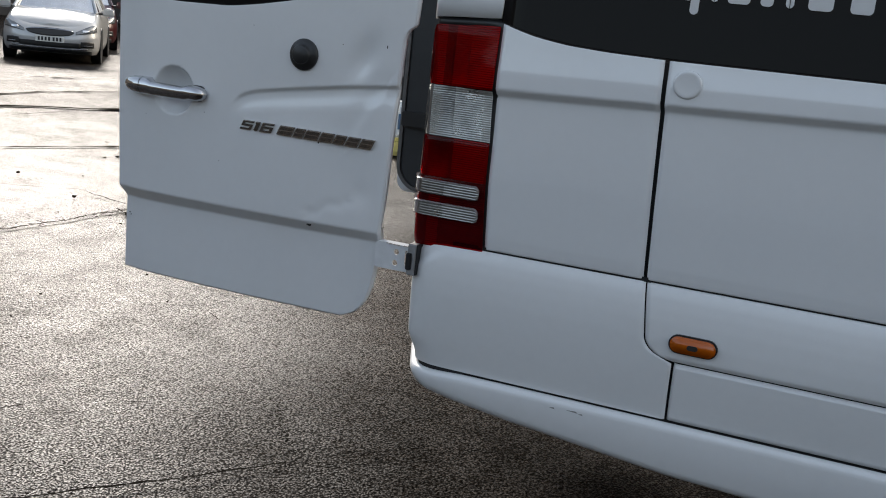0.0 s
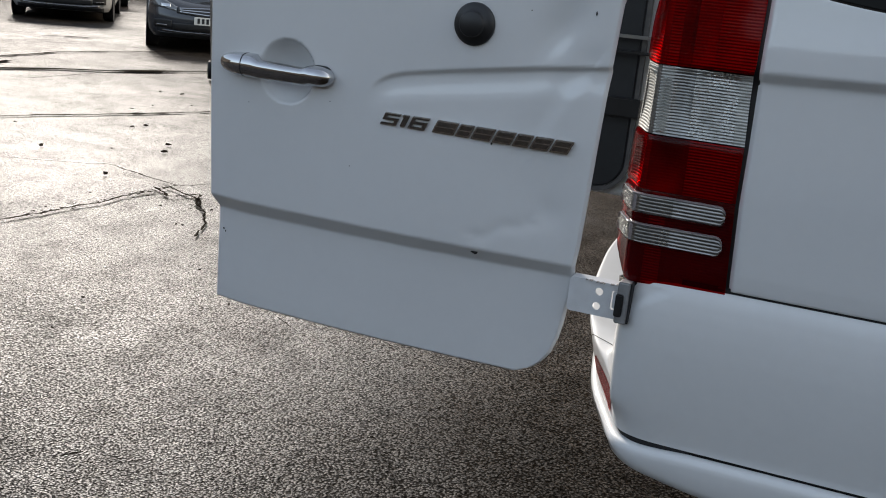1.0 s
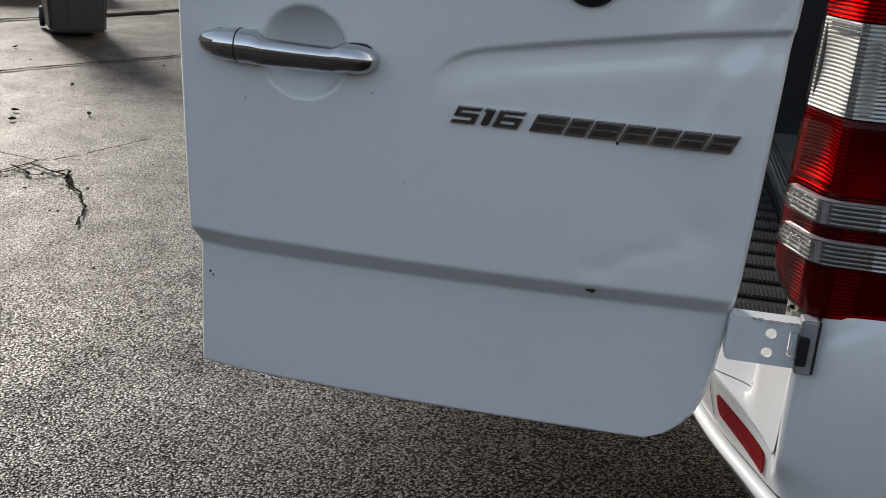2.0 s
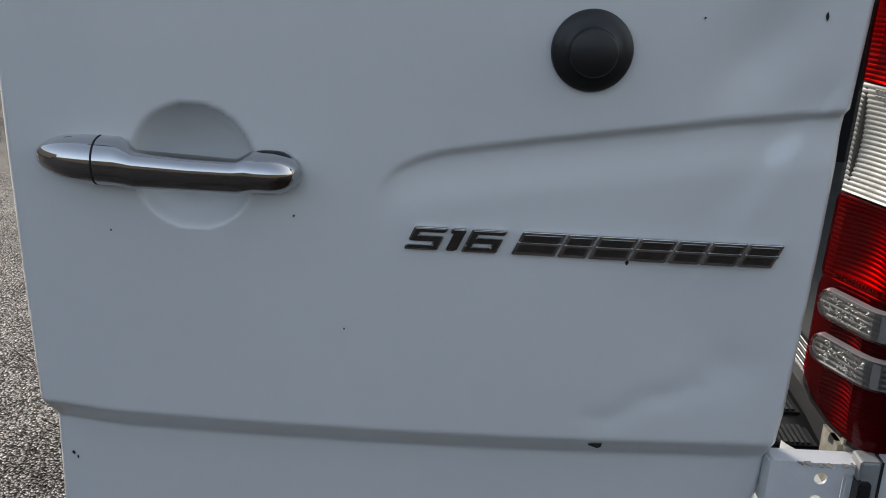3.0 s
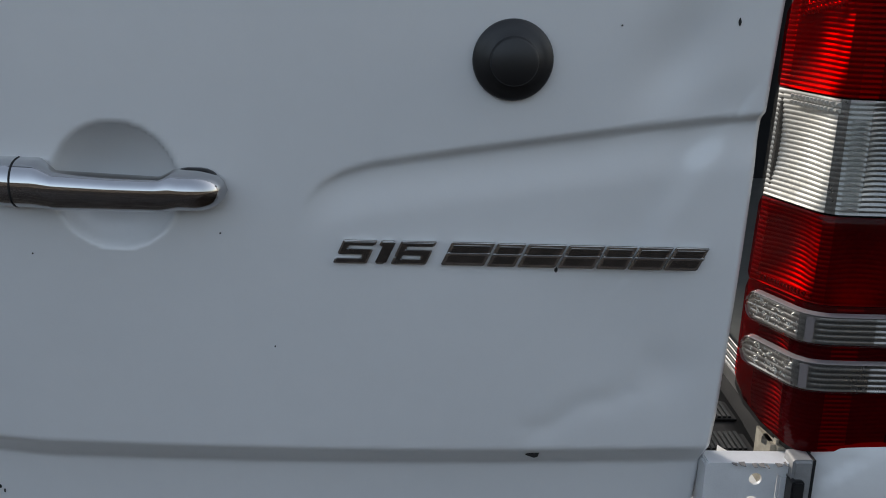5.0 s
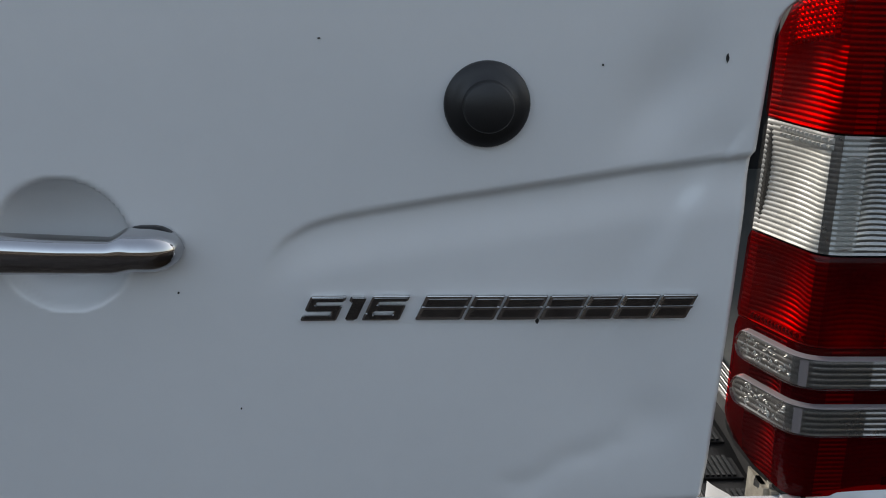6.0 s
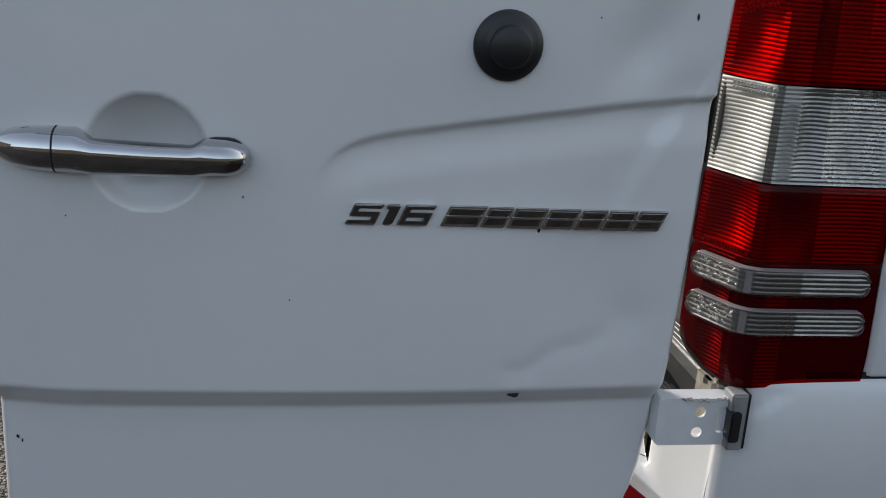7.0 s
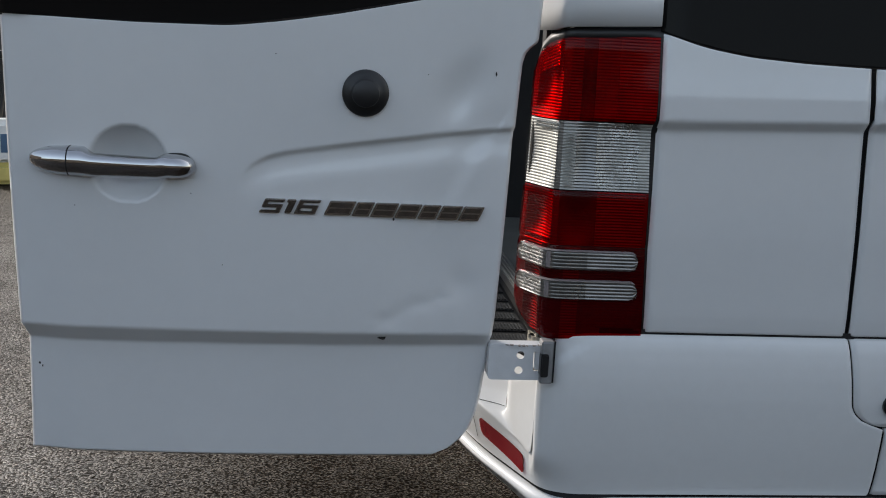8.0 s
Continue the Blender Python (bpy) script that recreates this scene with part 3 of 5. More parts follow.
PRISM_RED = material("red_prism", (0.98, 0.24, 0.20), 0.12, metal=1.0, vary=0.3, scale=120)
prisms("prism_field", 0.10, 0.40, 1.318, 1.362, 10, 8, PRISM_RED, 0.014, 0.0026)
prisms("prism_row", 0.10, 0.43, 1.2275, 1.2405, 12, 2, BRIGHT, 0.0, 0.0026)
prisms("prism_row", 0.465, 0.522, 1.130, 1.224, 1, 18, BRIGHT, 0.0, 0.0024)
prisms("prism_row", 0.08, 0.42, 1.031, 1.040, 14, 1, PRISM_RED, 0.0, 0.0022)


# pillar above the lamp and the black seal of the opening
def pillar(s, v):
    zb = max(lamp_top(s) + 0.012, 1.394)
    z = zb + v * (2.45 - zb)
    return corner_plan(s, z, 0, 0.261 + 0.02 * v, 0.068 + 0.06 * v)


sheet("corner_pillar", pillar, 0, 24, WHITE, bus, 0.01, us=SS)
sheet("pillar_gap", lambda u, v: (0.250 + 0.02 * u, side_y(1.39 + v) + 0.014, 1.39 + v), 1, 10, GAP, bus)
part("door_seal", box(0.088, 0.130, 0.100, 0.150, 0.86, 2.35, 0.008), RUBBER, bus)
part("door_jamb", box(0.122, 0.170, 0.030, 0.150, 0.77, 2.4, 0.004), TRIM, bus)

# bumper and lower panels on the flank
BUMP = [(0.553, 0.016), (0.559, 0.0100), (0.580, 0.0045), (0.620, -0.0025), (0.660, -0.0075), (0.700, -0.0110), (0.750, -0.0136), (0.79, -0.0128), (0.82, -0.0098), (0.845, -0.0050), (0.860, 0.0), (0.867, 0.004), (0.872, 0.010)]


def seam_x(z):
    """Rear edge of the panel that carries the side marker."""
    if z > 0.755:
        return along([(0.755, 0.685), (0.869, 0.670)], z)
    t = min(1.0, (0.755 - z) / 0.052)
    return 0.685 + 0.070 * (1 - math.sqrt(max(0.0, 1 - t * t)))


GAP_Z = 0.558


def bumper_flank(u, v):
    z = GAP_Z + v * (0.872 - GAP_Z)
    right = seam_x(z) - 0.003 if z > 0.703 else along([(0.556, 0.756), (0.703, 0.755)], z) - 0.003
    x0 = 0.26
    x = x0 + u * (right - x0)
    y = along(BUMP, z)
    y += 0.005 * (1 - smooth01((right - x) / 0.006))
    return (x, y, z)


bump_us = [0.05 * k for k in range(20)] + [0.97, 0.985, 0.991, 0.996, 1]
bump_vs = [k / 36 for k in range(37)]
bumper = sheet("bumper", bumper_flank, 0, 0, WHITE_PLASTIC, bus, 0.0, "white painted rear bumper with a step", us=bump_us, vs=bump_vs)


def marker_panel(u, v):
    z = 0.7025 + v * (0.872 - 0.7025)
    x0 = seam_x(z)
    x = x0 + u * (4.2 - x0)
    roll = 0.006 * (1 - smooth01(min(x - x0, z - 0.7025) / 0.010))
    return (x, along(BUMP, z) + roll, z)


far_us = [0, 0.0008, 0.0016, 0.0025, 0.0035, 0.006] + [k / 50 for k in range(1, 51)]
sheet("marker_panel", marker_panel, 0, 0, WHITE_PLASTIC, bus, 0.006, us=far_us, vs=[0, 0.012, 0.025, 0.04, 0.055] + [0.08 + 0.04 * k for k in range(24)])


def sill_panel(u, v):
    z = GAP_Z + v * (0.6985 - GAP_Z)
    x0 = along([(0.556, 0.756), (0.703, 0.755)], z) + 0.002
    x = x0 + u * (4.2 - x0)
    return (x, along(BUMP, z) + 0.003 + 0.005 * (1 - smooth01((x - x0) / 0.006)) + 0.008 * (1 - smooth01((0.6985 - z) / 0.010)), z)


sheet("sill_panel", sill_panel, 0, 0, WHITE_PLASTIC, bus, 0.006, us=far_us, vs=[k / 12 for k in range(12)] + [0.93, 0.945, 0.96, 0.972, 0.984, 1])
sheet("panel_gap", lambda u, v: (0.24 + 3.9 * u, 0.022, 0.542 + 0.30 * v), 4, 1, GAP, bus)

marker = part("side_marker", solid(capsule(0.107, 0.043), 0.014, 0.003, 2, pose(0.793, -0.022, 0.749)), BLACK, bus, "black-rimmed amber side marker lamp")
part("amber_lens", solid(capsule(0.100, 0.037), 0.010, 0.004, 3, pose(0.793, -0.027, 0.749)), AMBER, marker, "amber lens", True)
part("bulb", solid(capsule(0.024, 0.012), 0.002, 0.0005, 1, pose(0.793, -0.0278, 0.747)), CHIP, marker)

# plan of the bumper's lower edge: along the flank, round the corner, across the tail; UPPER is the upright face above the step
EDGE = [(0.26, 0.0), (0.205, 0.0), (0.170, 0.002), (0.147, 0.009), (0.129, 0.021), (0.115, 0.038), (0.103, 0.062), (0.092, 0.088), (0.067, 0.150), (0.040, 0.215), (0.012, 0.300), (-0.010, 0.400), (-0.031, 0.500), (-0.047, 0.600), (-0.062, 0.720), (-0.076, 0.840), (-0.083, 0.995)]
UPPER = [(0.26, 0.0), (0.205, 0.0), (0.168, 0.0005), (0.143, 0.0025), (0.122, 0.0065), (0.1065, 0.013), (0.0985, 0.027), (0.091, 0.068), (0.080, 0.113), (0.0665, 0.158), (0.078, 0.215), (0.110, 0.330), (0.130, 0.500), (0.130, 0.600), (0.130, 0.720), (0.130, 0.840), (0.130, 0.995)]
HALF = len(EDGE) - 1
EDGE += [(x, 1.99 - y) for x, y in EDGE[-2::-1]]
UPPER += [(x, 1.99 - y) for x, y in UPPER[-2::-1]]


def eased(points, k):
    def raw(q):
        q = max(0.0, min(len(points) - 1.001, q))
        i = int(q)
        return Vector(points[i]).lerp(Vector(points[i + 1]), q - i)
    p = (raw(k - 0.5) + raw(k - 0.25) + raw(k) * 2 + raw(k + 0.25) + raw(k + 0.5)) / 6 if 0.6 < k < len(points) - 1.6 else raw(k)
    d = raw(k + 0.4) - raw(k - 0.4)
    d.normalize()
    return p, Vector((-d.y, d.x))


def edge_at(k):
    """Place and outward direction on the lower edge at the running number k."""
    return eased(EDGE, k)


def mirrored(y):
    return 1.99 - y if y > 0.995 else y


def step_top(y):
    return along([(0.0, 0.618), (0.08, 0.622), (0.14, 0.635), (0.20, 0.654), (0.30, 0.678), (0.40, 0.690), (1.0, 0.702)], mirrored(y))


def bow_x(y):
    """Rim of the step in plan."""
    return along([(0.0, 0.13), (0.09, 0.086), (0.15, 0.056), (0.215, 0.025), (0.30, -0.006), (0.40, -0.028), (0.50, -0.048), (0.60, -0.062), (0.72, -0.076), (0.84, -0.088), (1.0, -0.094)], mirrored(y))


WALL, LIP, FLAT, HOLLOW, UPR = 10, 5, 5, 7, 10
ROWS = WALL + LIP + FLAT + HOLLOW + UPR


def corner_row(k, i):
    """Row i of the bumper's rear section: wall, rounded lip, step, hollow, upright face."""
    e, out = edge_at(k)
    up, _ = eased(UPPER, k)
    m = min(k, 2 * HALF - k)
    # flush with the flank
    z = GAP_Z + (0.872 - GAP_Z) * i / (ROWS - 1)
    f = smooth01((z - 0.565) / 0.075)
    p = e.lerp(up, f)
    turn = smooth01((m - 2.5) / 3.0)
    lean = turn * smooth01((m - 7.0) / 2.5) * 0.20
    flush = Vector((p.x - out.x * along(BUMP, z) * (1 - 0.6 * turn), p.y - out.y * along(BUMP, z) * (1 - 0.6 * turn), z))
    # shallow three-cornered dip in front of the hinge
    dip = smooth01((flush.z - 0.815 - 0.66 * (flush.x - 0.13)) / 0.010) * smooth01((0.862 - flush.z) / 0.010) * smooth01((0.20 - flush.x) / 0.02)
    flush.y += 0.0045 * dip if m < 6.5 and e.y < 1 else 0
    # stepped
    zt = step_top(e.y)
    inward = up - e
    depth = max(1e-4, inward.length)
    inward = inward / depth
    lip, hollow = min(0.013, 0.3 * depth), min(0.018, 0.4 * depth) if m < 9.1 else 0.0005
    top = along([(5.6, 0.872), (6.2, 0.800), (8.0, 0.795), (9.0, 0.785), (9.12, zt + hollow), (99, zt + hollow)], m)
    top = max(top, zt + hollow)
    if i < WALL:
        z, q = GAP_Z + (zt - lip - GAP_Z) * i / WALL, 0.0
    elif i < WALL + LIP:
        a = (i - WALL) / LIP * math.pi / 2
        z, q = zt - lip + lip * math.sin(a), lip * (1 - math.cos(a))
    elif i < WALL + LIP + FLAT:
        z, q = zt, lip + (depth - hollow - lip) * (i - WALL - LIP) / FLAT
    elif i < WALL + LIP + FLAT + HOLLOW:
        a = (i - WALL - LIP - FLAT) / HOLLOW * math.pi / 2
        z, q = zt + hollow * (1 - math.cos(a)), depth - hollow + hollow * math.sin(a)
    else:
        z, q = zt + hollow + (top - zt - hollow) * (i - ROWS + UPR) / (UPR - 1), depth
    push = (-along(BUMP, z) * 0.4 + lean * (z - GAP_Z)) * (1 - smooth01(q / depth))
    step = Vector((e.x + inward.x * q + out.x * push, e.y + inward.y * q + out.y * push, z))
    return flush.lerp(step, smooth01((m - 5.6) / 0.6))


corner_us = [k / (8 * 2 * HALF) for k in range(8 * 2 * HALF + 1)]
sheet("corner_section", lambda u, v: tuple(corner_row((1 - u) * 2 * HALF, round(v * (ROWS - 1)))), 0, ROWS - 1, WHITE_PLASTIC, bumper, us=corner_us)


def seam_strip(u, v):
    i = 2 + round(v * (ROWS - UPR - 4))
    k = 9.30 + 0.003 * i + 0.030 * (1 - u)
    a, b = corner_row(k, i), corner_row(k, i + 1)
    d = b - a
    out = edge_at(k)[1]
    n = Vector((out.x, out.y, 0)).cross(d).cross(d) * -1
    n.normalize()
    return tuple(a + n * 0.0012)


sheet("seam", seam_strip, 1, ROWS - UPR - 4, GAP, bumper)
part("post_backing", box(0.119, 0.190, 0.04, 0.300, 0.60, 0.690, 0.003), RUBBER, bus)
# red reflector set into the rear corner
def reflector_face(u, v):
    k = 6.72 + 2.30 * (1 - u)
    p, out = edge_at(k)
    lo, hi = 0.566 + 0.027 * (1 - u), 0.602 + 0.029 * (1 - u)
    e = min(u, 1 - u) * 0.13 / 0.008
    sh = 0.008 * (1 - math.sqrt(max(0.0, 1 - (1 - min(1, e)) ** 2)))
    z = lo + sh + v * (hi - lo - 2 * sh)
    m = smooth01((k - 7.0) / 2.5) * 0.20
    off = -along(BUMP, z) * 0.4 + m * (z - GAP_Z) + 0.0025
    return (p.x + out.x * off, p.y + out.y * off, z)


REFLEX = lens_material("red_reflex", (0.75, 0.01, 0.015), (0.34, 0.004, 0.012), 0.30)
sheet("reflector", reflector_face, 40, 6, REFLEX, bumper, label="long red rear reflector")
sheet("reflector_back", lambda u, v: tuple(Vector(reflector_face(u, v)) + Vector((0.0016, 0.0010, 0))), 40, 6, RED_RIBS, bumper)

# skirt below: rear bow, corner, flank
SKIRT_Z = [(-0.1, 0.522), (0.02, 0.516), (0.08, 0.507), (0.13, 0.499), (0.17, 0.490), (0.32, 0.468), (0.54, 0.448), (0.80, 0.424), (1.2, 0.412), (4.2, 0.405)]
SKIRT_PROFILE = [(-0.012, 0.5528, 0), (-0.004, 0.5530, 0), (0.003, 0.5522, 0), (0.0085, 0.549, 0), (0.0115, 0.543, 0), (0.012, 0.534, 0), (0.010, 0.024, 1), (0.003, 0.008, 1), (-0.012, 0.0, 1), (-0.05, 0.004, 1)]


def skirt(u, v):
    """Rounded lip below the bumper: first across the tail and round the corner, then forward along the flank."""
    if u < 0.6:
        p, out = edge_at((len(EDGE) - 1) * (1 - u / 0.6))
    else:
        p, out = Vector((0.26 + (u - 0.6) / 0.4 * 3.9, 0.0)), Vector((0, -1))
    zb = along(SKIRT_Z, p.x)
    off, z, low = SKIRT_PROFILE[round(v * 9)]
    z = zb + z if low else z
    corner = smooth01((0.30 - p.x) / 0.14)
    off -= 0.006 * corner
    z -= 0.0055 * corner if not low else 0
    return (p.x + out.x * off, p.y + out.y * off, z)


sheet("skirt", skirt, 0, 0, WHITE_PLASTIC, bumper, us=[0.6 * k / 256 for k in range(257)] + [0.6 + 0.4 * k / 30 for k in range(1, 31)], vs=[k / 9 for k in range(10)])
sheet("skirt_gap", lambda u, v: (lambda q: (q[0].x - q[1].x * 0.013, q[0].y - q[1].y * 0.013, 0.540 + 0.03 * v))(edge_at(u * (len(EDGE) - 1))), 256, 1, GAP, bumper)
SCUFF = material("grey_scuff", (0.30, 0.29, 0.28), 0.8, vary=0.4, scale=90)
for k, (x, z, w) in enumerate([(0.53, 0.534, 0.030), (0.56, 0.531, 0.012), (0.49, 0.5315, 0.014)]):
    part("scuff", solid([(x, z), (x + w, z - 0.002), (x + w * 0.8, z + 0.002)], 0.001, 0, 1, Matrix.Translation((0, -0.0125, 0))), SCUFF, bumper)

# ribbed entrance step and sill between the open doors
def plate_left(y):
    return bow_x(y) + 0.060 if mirrored(y) > 0.34 else 0.100


step_plate = sheet("step_plate", lambda u, v: (lambda y: (plate_left(y) + v * max(0.0, 0.190 - plate_left(y)), y, max(0.692, step_top(y) + 0.010)))(1.70 - 1.58 * u), 90, 4, RUBBER, bus, 0.006, "black ribbed step plate")
for k in range(18):
    y = 0.135 + 0.0880 * k
    x0, zt = max(plate_left(y), plate_left(y + 0.062)) + 0.006, max(0.692, step_top(y + 0.03) + 0.010)
    pad = part("tread", box(x0, 0.180, y, y + 0.062, zt - 0.001, zt + 0.003, 0.001, 1), RUBBER, step_plate)
    bm = bmesh.new()
    for j in range(int((0.176 - x0) / 0.0078)):
        rib = box(x0 + 0.004 + 0.0078 * j, x0 + 0.0085 + 0.0078 * j, y + 0.004, y + 0.058, zt + 0.0029, zt + 0.006)
        me = bpy.data.meshes.new("tmp")
        rib.to_mesh(me)
        rib.free()
        bm.from_mesh(me)
        bpy.data.meshes.remove(me)
    part("ribs", bm, TRIM, pad)
sill = part("sill", box(0.185, 0.228, 0.16, 1.83, 0.732, 0.760, 0.004), ALU, bus, "grooved aluminium door sill")
for k in range(4):
    part("rib", box(0.188 + 0.010 * k, 0.193 + 0.010 * k, 0.165, 1.825, 0.759, 0.7645, 0.001, 1), ALU, sill)
part("riser", box(0.188, 0.22, 0.16, 1.83, 0.66, 0.733), RUBBER, bus)

# cabin: floor, lining, far side, roof and front
part("cabin_floor", box(0.228, 4.0, 0.06, 1.93, 0.70, 0.758), LINING, bus)
part("lining", box(0.17, 4.0, 0.05, 0.062, 0.755, 1.34), TRIM, bus)
part("lining", box(0.17, 4.0, 1.90, 1.912, 0.755, 2.2), TRIM, bus)
part("bulkhead", box(3.98, 4.02, 0.05, 1.92, 0.80, 2.5), TRIM, bus)
part("far_side", box(0.10, 5.0, 1.95, 1.985, 0.45, 2.35, 0.012), WHITE, bus)
part("far_post", box(0.07, 0.17, 1.86, 1.955, 0.70, 2.4, 0.01), WHITE, bus)


def roof_face(u, v):
    x, a = 0.09 + 4.9 * u, math.pi * v
    y = 0.995 - math.cos(a) * (0.995 - 0.05) if 0.02 < v < 0.98 else (0.06 if v < 0.5 else 1.93)
    return (x, y, 2.33 + 0.36 * math.sin(a) ** 0.5 if 0 < v < 1 else 2.20)


sheet("roof", roof_face, 20, 24, WHITE, bus, 0.02)
sheet("upper_side", lambda u, v: (0.25 + 4.6 * u, side_y(2.13 + 0.25 * v) + 0.006, 2.13 + 0.25 * v), 20, 4, WHITE, bus, 0.01)
part("nose", solid([(4.0, 0.45), (5.75, 0.45), (5.80, 0.9), (5.55, 1.25), (4.95, 1.45), (4.45, 2.45), (4.0, 2.5)], 1.95, 0.06, 3, Matrix.Translation((0, 0.02, 0))), WHITE, bus)
part("underbody", box(0.7, 5.5, 0.22, 1.75, 0.42, 0.70, 0.02), RUBBER, bus)
TYRE = [(0.20, -0.10), (0.31, -0.11), (0.345, -0.09), (0.35, -0.04), (0.35, 0.04), (0.345, 0.09), (0.31, 0.11), (0.21, 0.10)]
STEEL = material("wheel_steel", (0.35, 0.35, 0.36), 0.45, metal=0.8, vary=0.2)
for wx in (1.75, 5.0):
    for wy, sgn in ((0.24, 1), (1.75, -1)):
        tyre = part("tyre", turned([(r, h * sgn) for r, h in TYRE], 40, Matrix.Translation((wx, wy, 0.352))), RUBBER, bus, smooth=True)
        part("rim", turned([(0.205, 0.085 * sgn), (0.19, 0.05 * sgn), (0.08, 0.04 * sgn), (0.07, 0.08 * sgn), (0.001, 0.085 * sgn)], 32, Matrix.Translation((wx, wy, 0.352))), STEEL, tyre)

# ---- open rear door ----
LEFT = [(0.63, -0.795), (0.833, -0.795), (0.862, -0.800), (1.0, -0.806), (1.147, -0.811), (1.37, -0.816), (2.2, -0.832)]
RIGHT = [(0.628, -0.105), (0.632, -0.084), (0.645, -0.054), (0.662, -0.036), (0.683, -0.022), (0.715, -0.011), (0.747, -0.005), (0.80, 0.001), (0.86, 0.006), (0.90, 0.010), (1.01, 0.015), (1.20, 0.022), (1.235, 0.025), (1.29, 0.028), (1.335, 0.0305), (1.352, 0.035), (1.362, 0.043), (1.369, 0.053), (1.373, 0.0555), (1.44, 0.059), (2.2, 0.085)]
DOORTOP = [(-0.80, 1.374), (-0.60, 1.3705), (-0.45, 1.3725), (-0.37, 1.383), (-0.28, 1.399), (-0.15, 1.427), (0.0, 1.462), (0.1, 1.49)]
FOLD = [(-0.44, 1.118), (-0.421, 1.141), (-0.41, 1.152), (-0.39, 1.163), (-0.364, 1.171), (-0.272, 1.187), (-0.178, 1.201), (-0.084, 1.214), (0.06, 1.230)]


def door_base(x):
    """The skin's gentle outward bow."""
    return -0.014 * (1 - ((x + 0.36) / 0.40) ** 2) + 0.010 * smooth01((-0.70 - x) / 0.10)


def door_relief(x, z):
    y = door_base(x)
    # lower panel set back under a sloping fold
    f = along([(0, 0), (0.06, 0.03), (0.94, 0.97), (1, 1)], (0.8655 - z) / along([(-0.8, 0.034), (0.0, 0.027)], x))
    y += f * along([(-0.8, 0.029), (-0.3, 0.025), (-0.05, 0.022), (0.02, 0.018)], x)
    # swept fold
    if x > -0.44:
        d = along(FOLD, x) - z
        step = smooth01((d + 0.003) / 0.0075)
        y += 0.0058 * smooth01((x + 0.438) / 0.05) * step * (1 - smooth01((d - 0.008) / 0.05))
        y += 0.0040 * smooth01((x + 0.438) / 0.25) * step * (1 - smooth01((d - 0.02) / 0.14))
    # dished cup behind the handle
    r = math.hypot(x + 0.6125, z - 1.144) / 0.0625
    if r < 1.05:
        y += 0.040 * max(0.0, 1 - r * r) ** 0.62
    # dents
    ax, az, bx_, bz = -0.012, 1.212, -0.085, 1.085
    t = max(0.0, min(1.0, ((x - ax) * (bx_ - ax) + (z - az) * (bz - az)) / ((bx_ - ax) ** 2 + (bz - az) ** 2)))
    px, pz = ax + t * (bx_ - ax), az + t * (bz - az)
    side = (x - px) - (z - pz) * 0.57
    dist = math.hypot(x - px, z - pz) * (1 if side > 0 else -1)
    y += 0.0024 * gauss(dist + 0.020, 0.026) - 0.0020 * gauss(dist - 0.004, 0.016)
    y += 0.0090 * gauss(math.hypot((x + 0.070 - 0.35 * (z - 1.283)) / 0.85, (z - 1.283) / 1.25), 0.042)
    y += 0.0060 * gauss(math.hypot(x + 0.10, (z - 1.01) / 1.2), 0.085)
    t = max(0.0, min(1.0, ((x + 0.187) * 0.090 + (z - 0.889) * 0.042) / (0.090 ** 2 + 0.042 ** 2)))
    dx, dz = x - (-0.187 + 0.090 * t), z - (0.889 + 0.042 * t)
    perp = (-dx * 0.042 + dz * 0.090) / math.hypot(0.090, 0.042)
    span = gauss(math.hypot(dx, dz) - abs(perp), 0.014) if t in (0.0, 1.0) else 1.0
    y += span * 0.0021 * gauss(perp + 0.005 * math.sin(t * 9), 0.014)
    y += 0.0035 * gauss(math.hypot(x + 0.055, z - 0.955), 0.03)
    y += 0.0016 * noise.noise((x * 3.1, 4.0, z * 3.1))
    return y


def door_point(u, v):
    z = 0.628 + v * (1.45 - 0.628)
    l, r = along(LEFT, z), along(RIGHT, z)
    x = l + u * (r - l)
    top = curvy(DOORTOP, x)
    z = 0.628 + v * (top - 0.628)
    l, r = along(LEFT, z), along(RIGHT, z)
    x = l + u * (r - l)
    edge = min(x - l, r - x, (z - 0.628) * 1.2)
    return (x, door_relief(x, z) + 0.007 * (1 - smooth01(edge / 0.008)) ** 2, z)


door_us = sorted({k / 210 for k in range(211)} | {0.002, 0.007, 0.998, 0.993})
door_vs = sorted({k / 200 for k in range(201)} | {0.002, 0.0075, 0.998})
door = sheet("rear_door", door_point, 0, 0, WHITE, bus, 0.042, "open dented white rear door with chrome handle", us=door_us, vs=door_vs)
part("inner_trim", box(-0.75, -0.05, 0.046, 0.072, 0.70, 1.33, 0.01), TRIM, door, "dark inner trim")


def door_glass(u, v):
    x = -0.788 + 0.85 * u
    zb = curvy(DOORTOP, x) + 0.002
    z = zb + v * (2.12 - zb)
    l, r = along(LEFT, z), along(RIGHT, z)
    return (l + u * (r - l), 0.004 + 0.05 * max(0.0, z - 1.5), z)


pane = sheet("door_window", door_glass, 30, 0, GLASS, door, 0.006, "dark tinted rear window", vs=[0, 0.002, 0.006, 0.02] + [k / 16 for k in range(1, 16)] + [0.98, 0.994, 1])
pane.visible_shadow = False
sheet("window_border", lambda u, v: tuple(Vector(door_glass(u, 0.05 * v)) + Vector((0, 0.010, -0.004))), 30, 1, BORDER, pane)
part("door_header", box(-0.775, 0.08, 0.030, 0.075, 2.10, 2.32, 0.012), WHITE, door)


